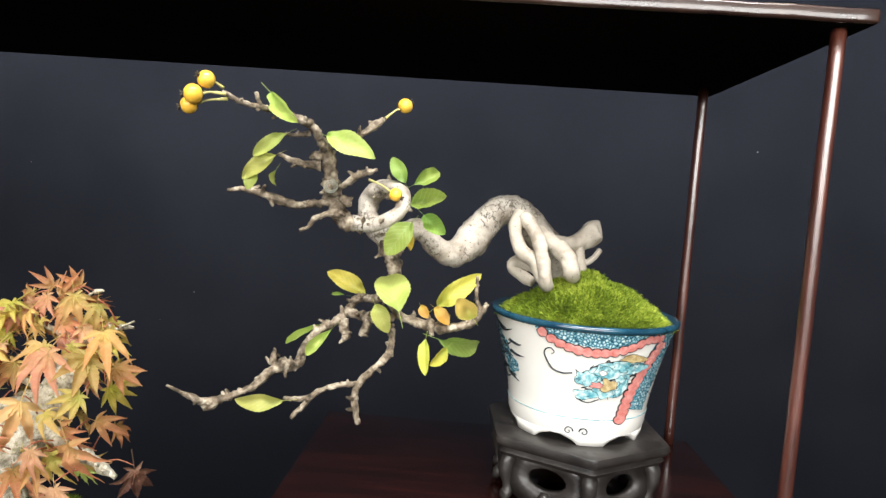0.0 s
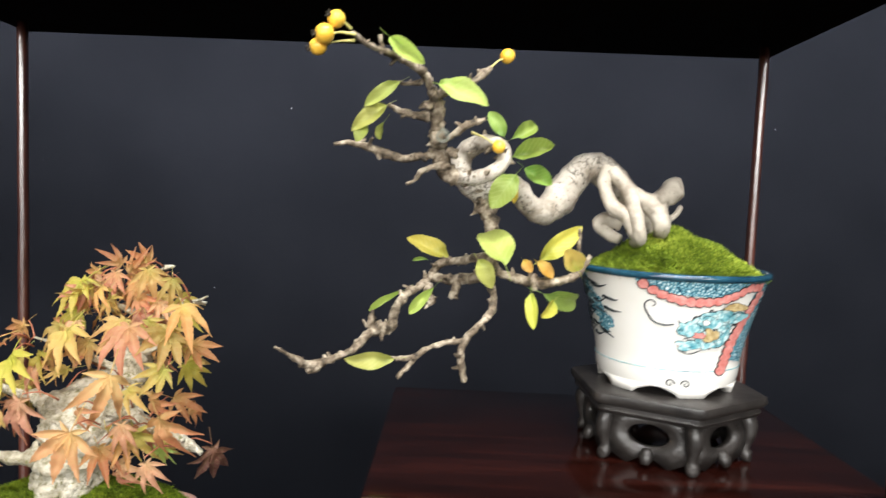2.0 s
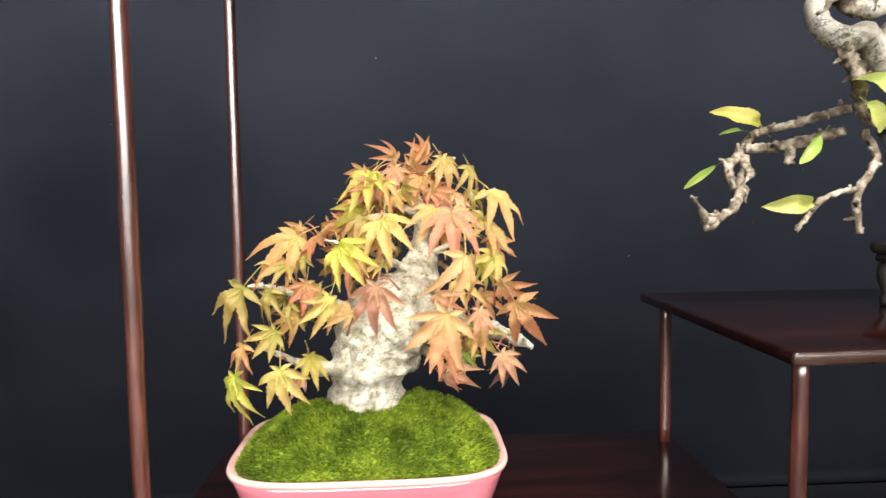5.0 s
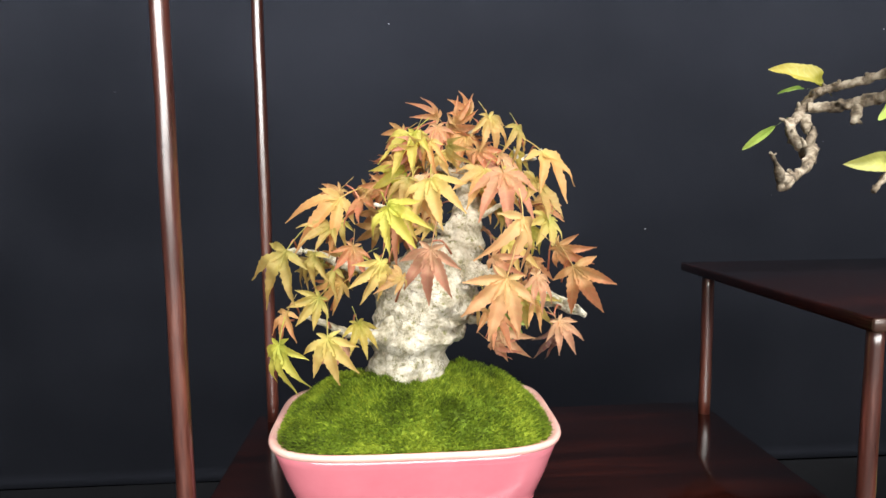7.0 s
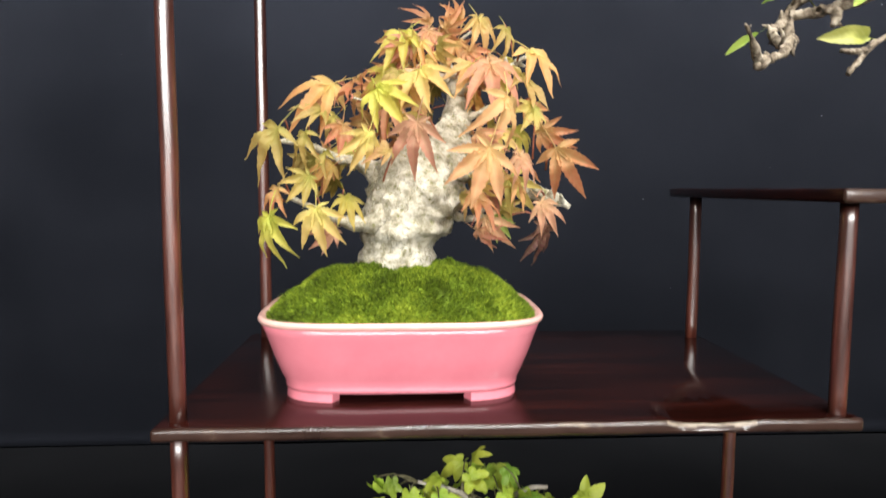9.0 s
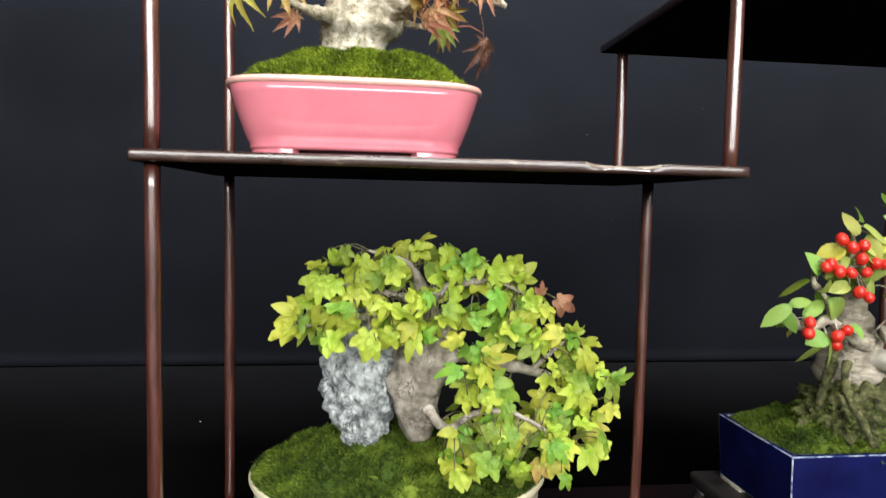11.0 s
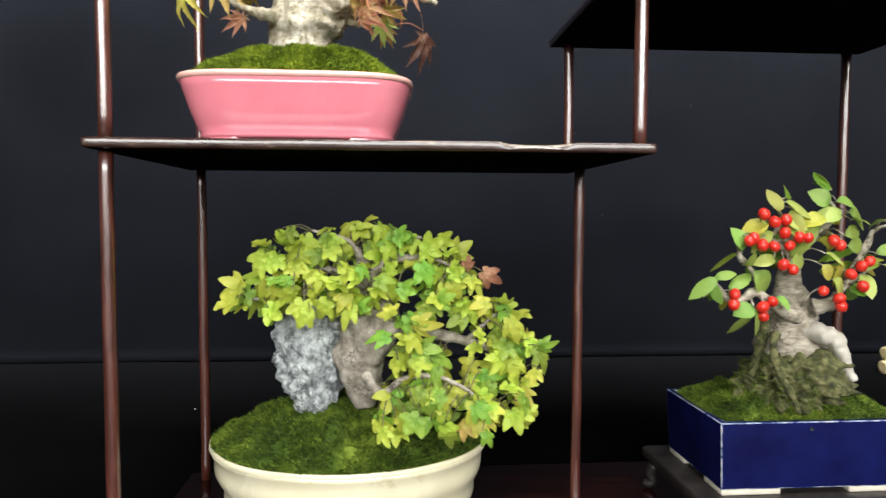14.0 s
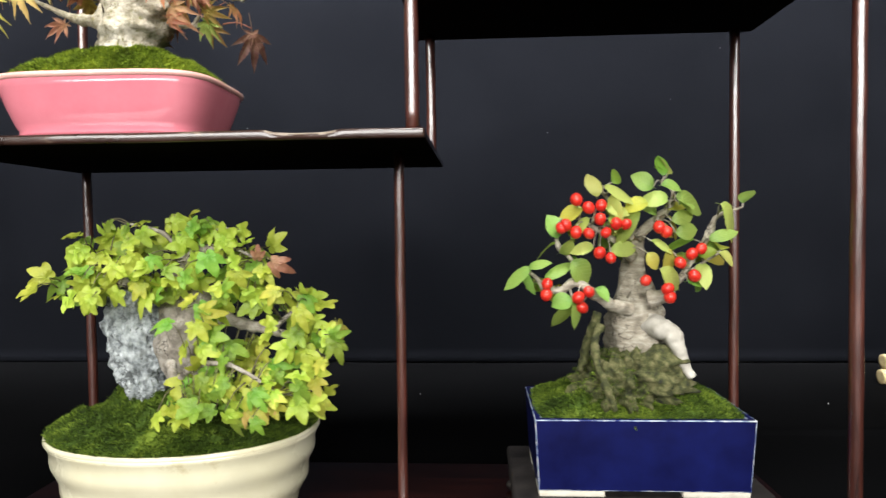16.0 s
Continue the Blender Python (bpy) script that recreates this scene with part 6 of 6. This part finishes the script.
berry((0.1242, 0.4060, 0.1893))
berry((0.1276, 0.4110, 0.1819))
holly_leaf((0.1381, 0.4120, 0.2594), (0.1368, 0.4060, 0.2714), 'lime')
holly_leaf((0.1290, 0.4120, 0.2512), (0.1111, 0.4060, 0.2476), 'yellow')
holly_leaf((0.1329, 0.4120, 0.2444), (0.1226, 0.4060, 0.2431), 'lime')
holly_leaf((0.1447, 0.4120, 0.2514), (0.1503, 0.4060, 0.2520), 'lime')
holly_leaf((0.1460, 0.4120, 0.2444), (0.1523, 0.4060, 0.2451), 'green')
holly_leaf((0.1110, 0.4120, 0.2308), (0.1074, 0.4060, 0.2457), 'green')
holly_leaf((0.1202, 0.4120, 0.2146), (0.1345, 0.4060, 0.2027), 'green')
holly_leaf((0.1124, 0.4120, 0.2201), (0.1202, 0.4060, 0.2243), 'green')
holly_leaf((0.1475, 0.4120, 0.2213), (0.1617, 0.4060, 0.2243), 'lime')
holly_leaf((0.1356, 0.4120, 0.2240), (0.1278, 0.4060, 0.2283), 'lime')
holly_leaf((0.1770, 0.4120, 0.2654), (0.1643, 0.4060, 0.2718), 'green')
holly_leaf((0.1825, 0.4120, 0.2668), (0.1931, 0.4060, 0.2696), 'green')
holly_leaf((0.1867, 0.4120, 0.2559), (0.1764, 0.4060, 0.2624), 'lime')
holly_leaf((0.1924, 0.4120, 0.2586), (0.2072, 0.4060, 0.2601), 'green')
holly_leaf((0.1951, 0.4120, 0.2531), (0.2001, 0.4060, 0.2559), 'green')
holly_leaf((0.1729, 0.4120, 0.2557), (0.1590, 0.4060, 0.2541), 'yellow')
holly_leaf((0.1675, 0.4120, 0.2487), (0.1550, 0.4060, 0.2472), 'green')
holly_leaf((0.1896, 0.4120, 0.2420), (0.2015, 0.4060, 0.2463), 'green')
holly_leaf((0.1924, 0.4120, 0.2337), (0.2045, 0.4060, 0.2352), 'green')
holly_leaf((0.1757, 0.4120, 0.2281), (0.1848, 0.4060, 0.2297), 'lime')
holly_leaf((0.1869, 0.4120, 0.2225), (0.1905, 0.4060, 0.2144), 'yellow')
holly_leaf((0.1731, 0.4120, 0.2198), (0.1781, 0.4060, 0.2132), 'yellow')
holly_leaf((0.1816, 0.4120, 0.2087), (0.1979, 0.4060, 0.2005), 'lime')
holly_leaf((0.2228, 0.4120, 0.2530), (0.2394, 0.4060, 0.2464), 'lime')
holly_leaf((0.2216, 0.4120, 0.2195), (0.2312, 0.4060, 0.2170), 'lime')
holly_leaf((0.2155, 0.4120, 0.2281), (0.2190, 0.4060, 0.2325), 'green')
holly_leaf((0.0920, 0.4120, 0.2093), (0.0826, 0.4060, 0.2111), 'green')
holly_leaf((0.0908, 0.4120, 0.2093), (0.0957, 0.4060, 0.2164), 'green')
holly_leaf((0.0895, 0.4120, 0.2066), (0.0839, 0.4060, 0.1978), 'green')
holly_leaf((0.1024, 0.4120, 0.2011), (0.1050, 0.4060, 0.2102), 'green')
holly_leaf((0.1204, 0.4120, 0.1887), (0.1087, 0.4060, 0.1849), 'green')
holly_leaf((0.1218, 0.4120, 0.1873), (0.1276, 0.4060, 0.1829), 'green')
holly_leaf((0.1200, 0.4120, 0.1859), (0.1195, 0.4060, 0.1743), 'green')
holly_leaf((0.1373, 0.4120, 0.1952), (0.1429, 0.4060, 0.1945), 'green')
holly_leaf((0.1500, 0.4120, 0.2609), (0.1445, 0.4060, 0.2566), 'lime')
holly_leaf((0.1434, 0.4120, 0.2662), (0.1498, 0.4060, 0.2688), 'lime')
# leaves at the back of the crown
for _ in range(46):
    c = Vector(holly_rng.choice(holly_points[14:]))
    way = Vector((holly_rng.gauss(0, 1), holly_rng.gauss(0.2, 0.8), holly_rng.gauss(0.35, 0.7))).normalized()
    b = c + way * holly_rng.uniform(0.002, 0.010)
    if b.z < 0.198 and b.x > 0.160:
        continue
    holly_leaf(b, b + way * holly_rng.uniform(0.010, 0.015), holly_rng.choice(("green", "leafgreen", "leafgreen", "lime", "yellow")))
twigs_part(holly, holly_links, HOLLYBARK, 0.0005, "thin twigs and berry stalks")
# the foot of the trunk, overgrown with moss and old roots


def root_place(n):
    p = Vector((0.164 + 0.039 * n.x, 0.440 + 0.029 * n.y, 0.1165 + 0.031 * n.z))
    ridge = abs(noise.noise(Vector((p.x * 120, p.y * 120, p.z * 22)))) + 0.6 * noise.noise(p * 190) + 0.4 * noise.noise(p * 420)
    return p + n * 0.0105 * (ridge - 0.35) * (1.3 - 0.5 * n.z)


bm = bmesh.new()
bmesh.ops.create_icosphere(bm, subdivisions=6, radius=1)
for v in bm.verts:
    v.co = root_place(v.co.normalized())
part("root_base", bm, MOSSROOT, holly, "mossy mass of roots")
verts, faces = [], []
for _ in range(12000):
    n = Vector((holly_rng.gauss(0, 1), holly_rng.gauss(0, 1), holly_rng.gauss(0, 1))).normalized()
    if noise.noise(n * 2.6 + Vector((5, 2, 8))) + 0.5 * noise.noise(n * 7) < -0.28:
        continue
    c = root_place(n)
    way = (n + Vector((holly_rng.gauss(0, 0.5), holly_rng.gauss(0, 0.5), holly_rng.gauss(-0.3, 0.5)))).normalized()
    side = way.orthogonal().normalized() * 0.00030
    tip = c + way * holly_rng.uniform(0.0014, 0.0036)
    k = len(verts)
    verts.extend((tuple(c - side), tuple(c + side), tuple(tip)))
    faces.append((k, k + 1, k + 2))
part("root_moss", raw_mesh("root_moss", verts, faces, DARKMOSS), None, holly, "patchy hair moss on the roots", kind="stuff")

# ---------------------------------------------------------------- bamboo lengths on the table
for k, (x, y, z, r) in enumerate(((0.652, 0.942, 0.033, 0.0110), (0.646, 0.937, 0.0115, 0.0110))):
    piece = thing("bamboo_length", "short cut length of pale yellow bamboo lying on the table", "bamboo", (x, y, z), group="bamboo lengths beside the rack")
    rows = [(x + 0.30 * i / 6, y - 0.05 * i / 6, z, r * (1.04 if i == 4 else 1)) for i in range(7)]
    part("culm", tube_bm(rows, 20, 0.008, 0.03, 60), BAMBOO, piece)
    c = Vector(rows[0][:3])
    ring = lathe_bm([(r * 0.97, -0.001), (r * 1.0, 0.0), (r * 0.97, 0.0008), (r * 0.55, 0.0006)], 20)
    bmesh.ops.rotate(ring, verts=ring.verts[:], cent=(0, 0, 0), matrix=Matrix.Rotation(radians(-90), 3, "Y"))
    part("cut_end", shift_bm(ring, c - Vector((0.001, 0, 0))), BAMBOO, piece)
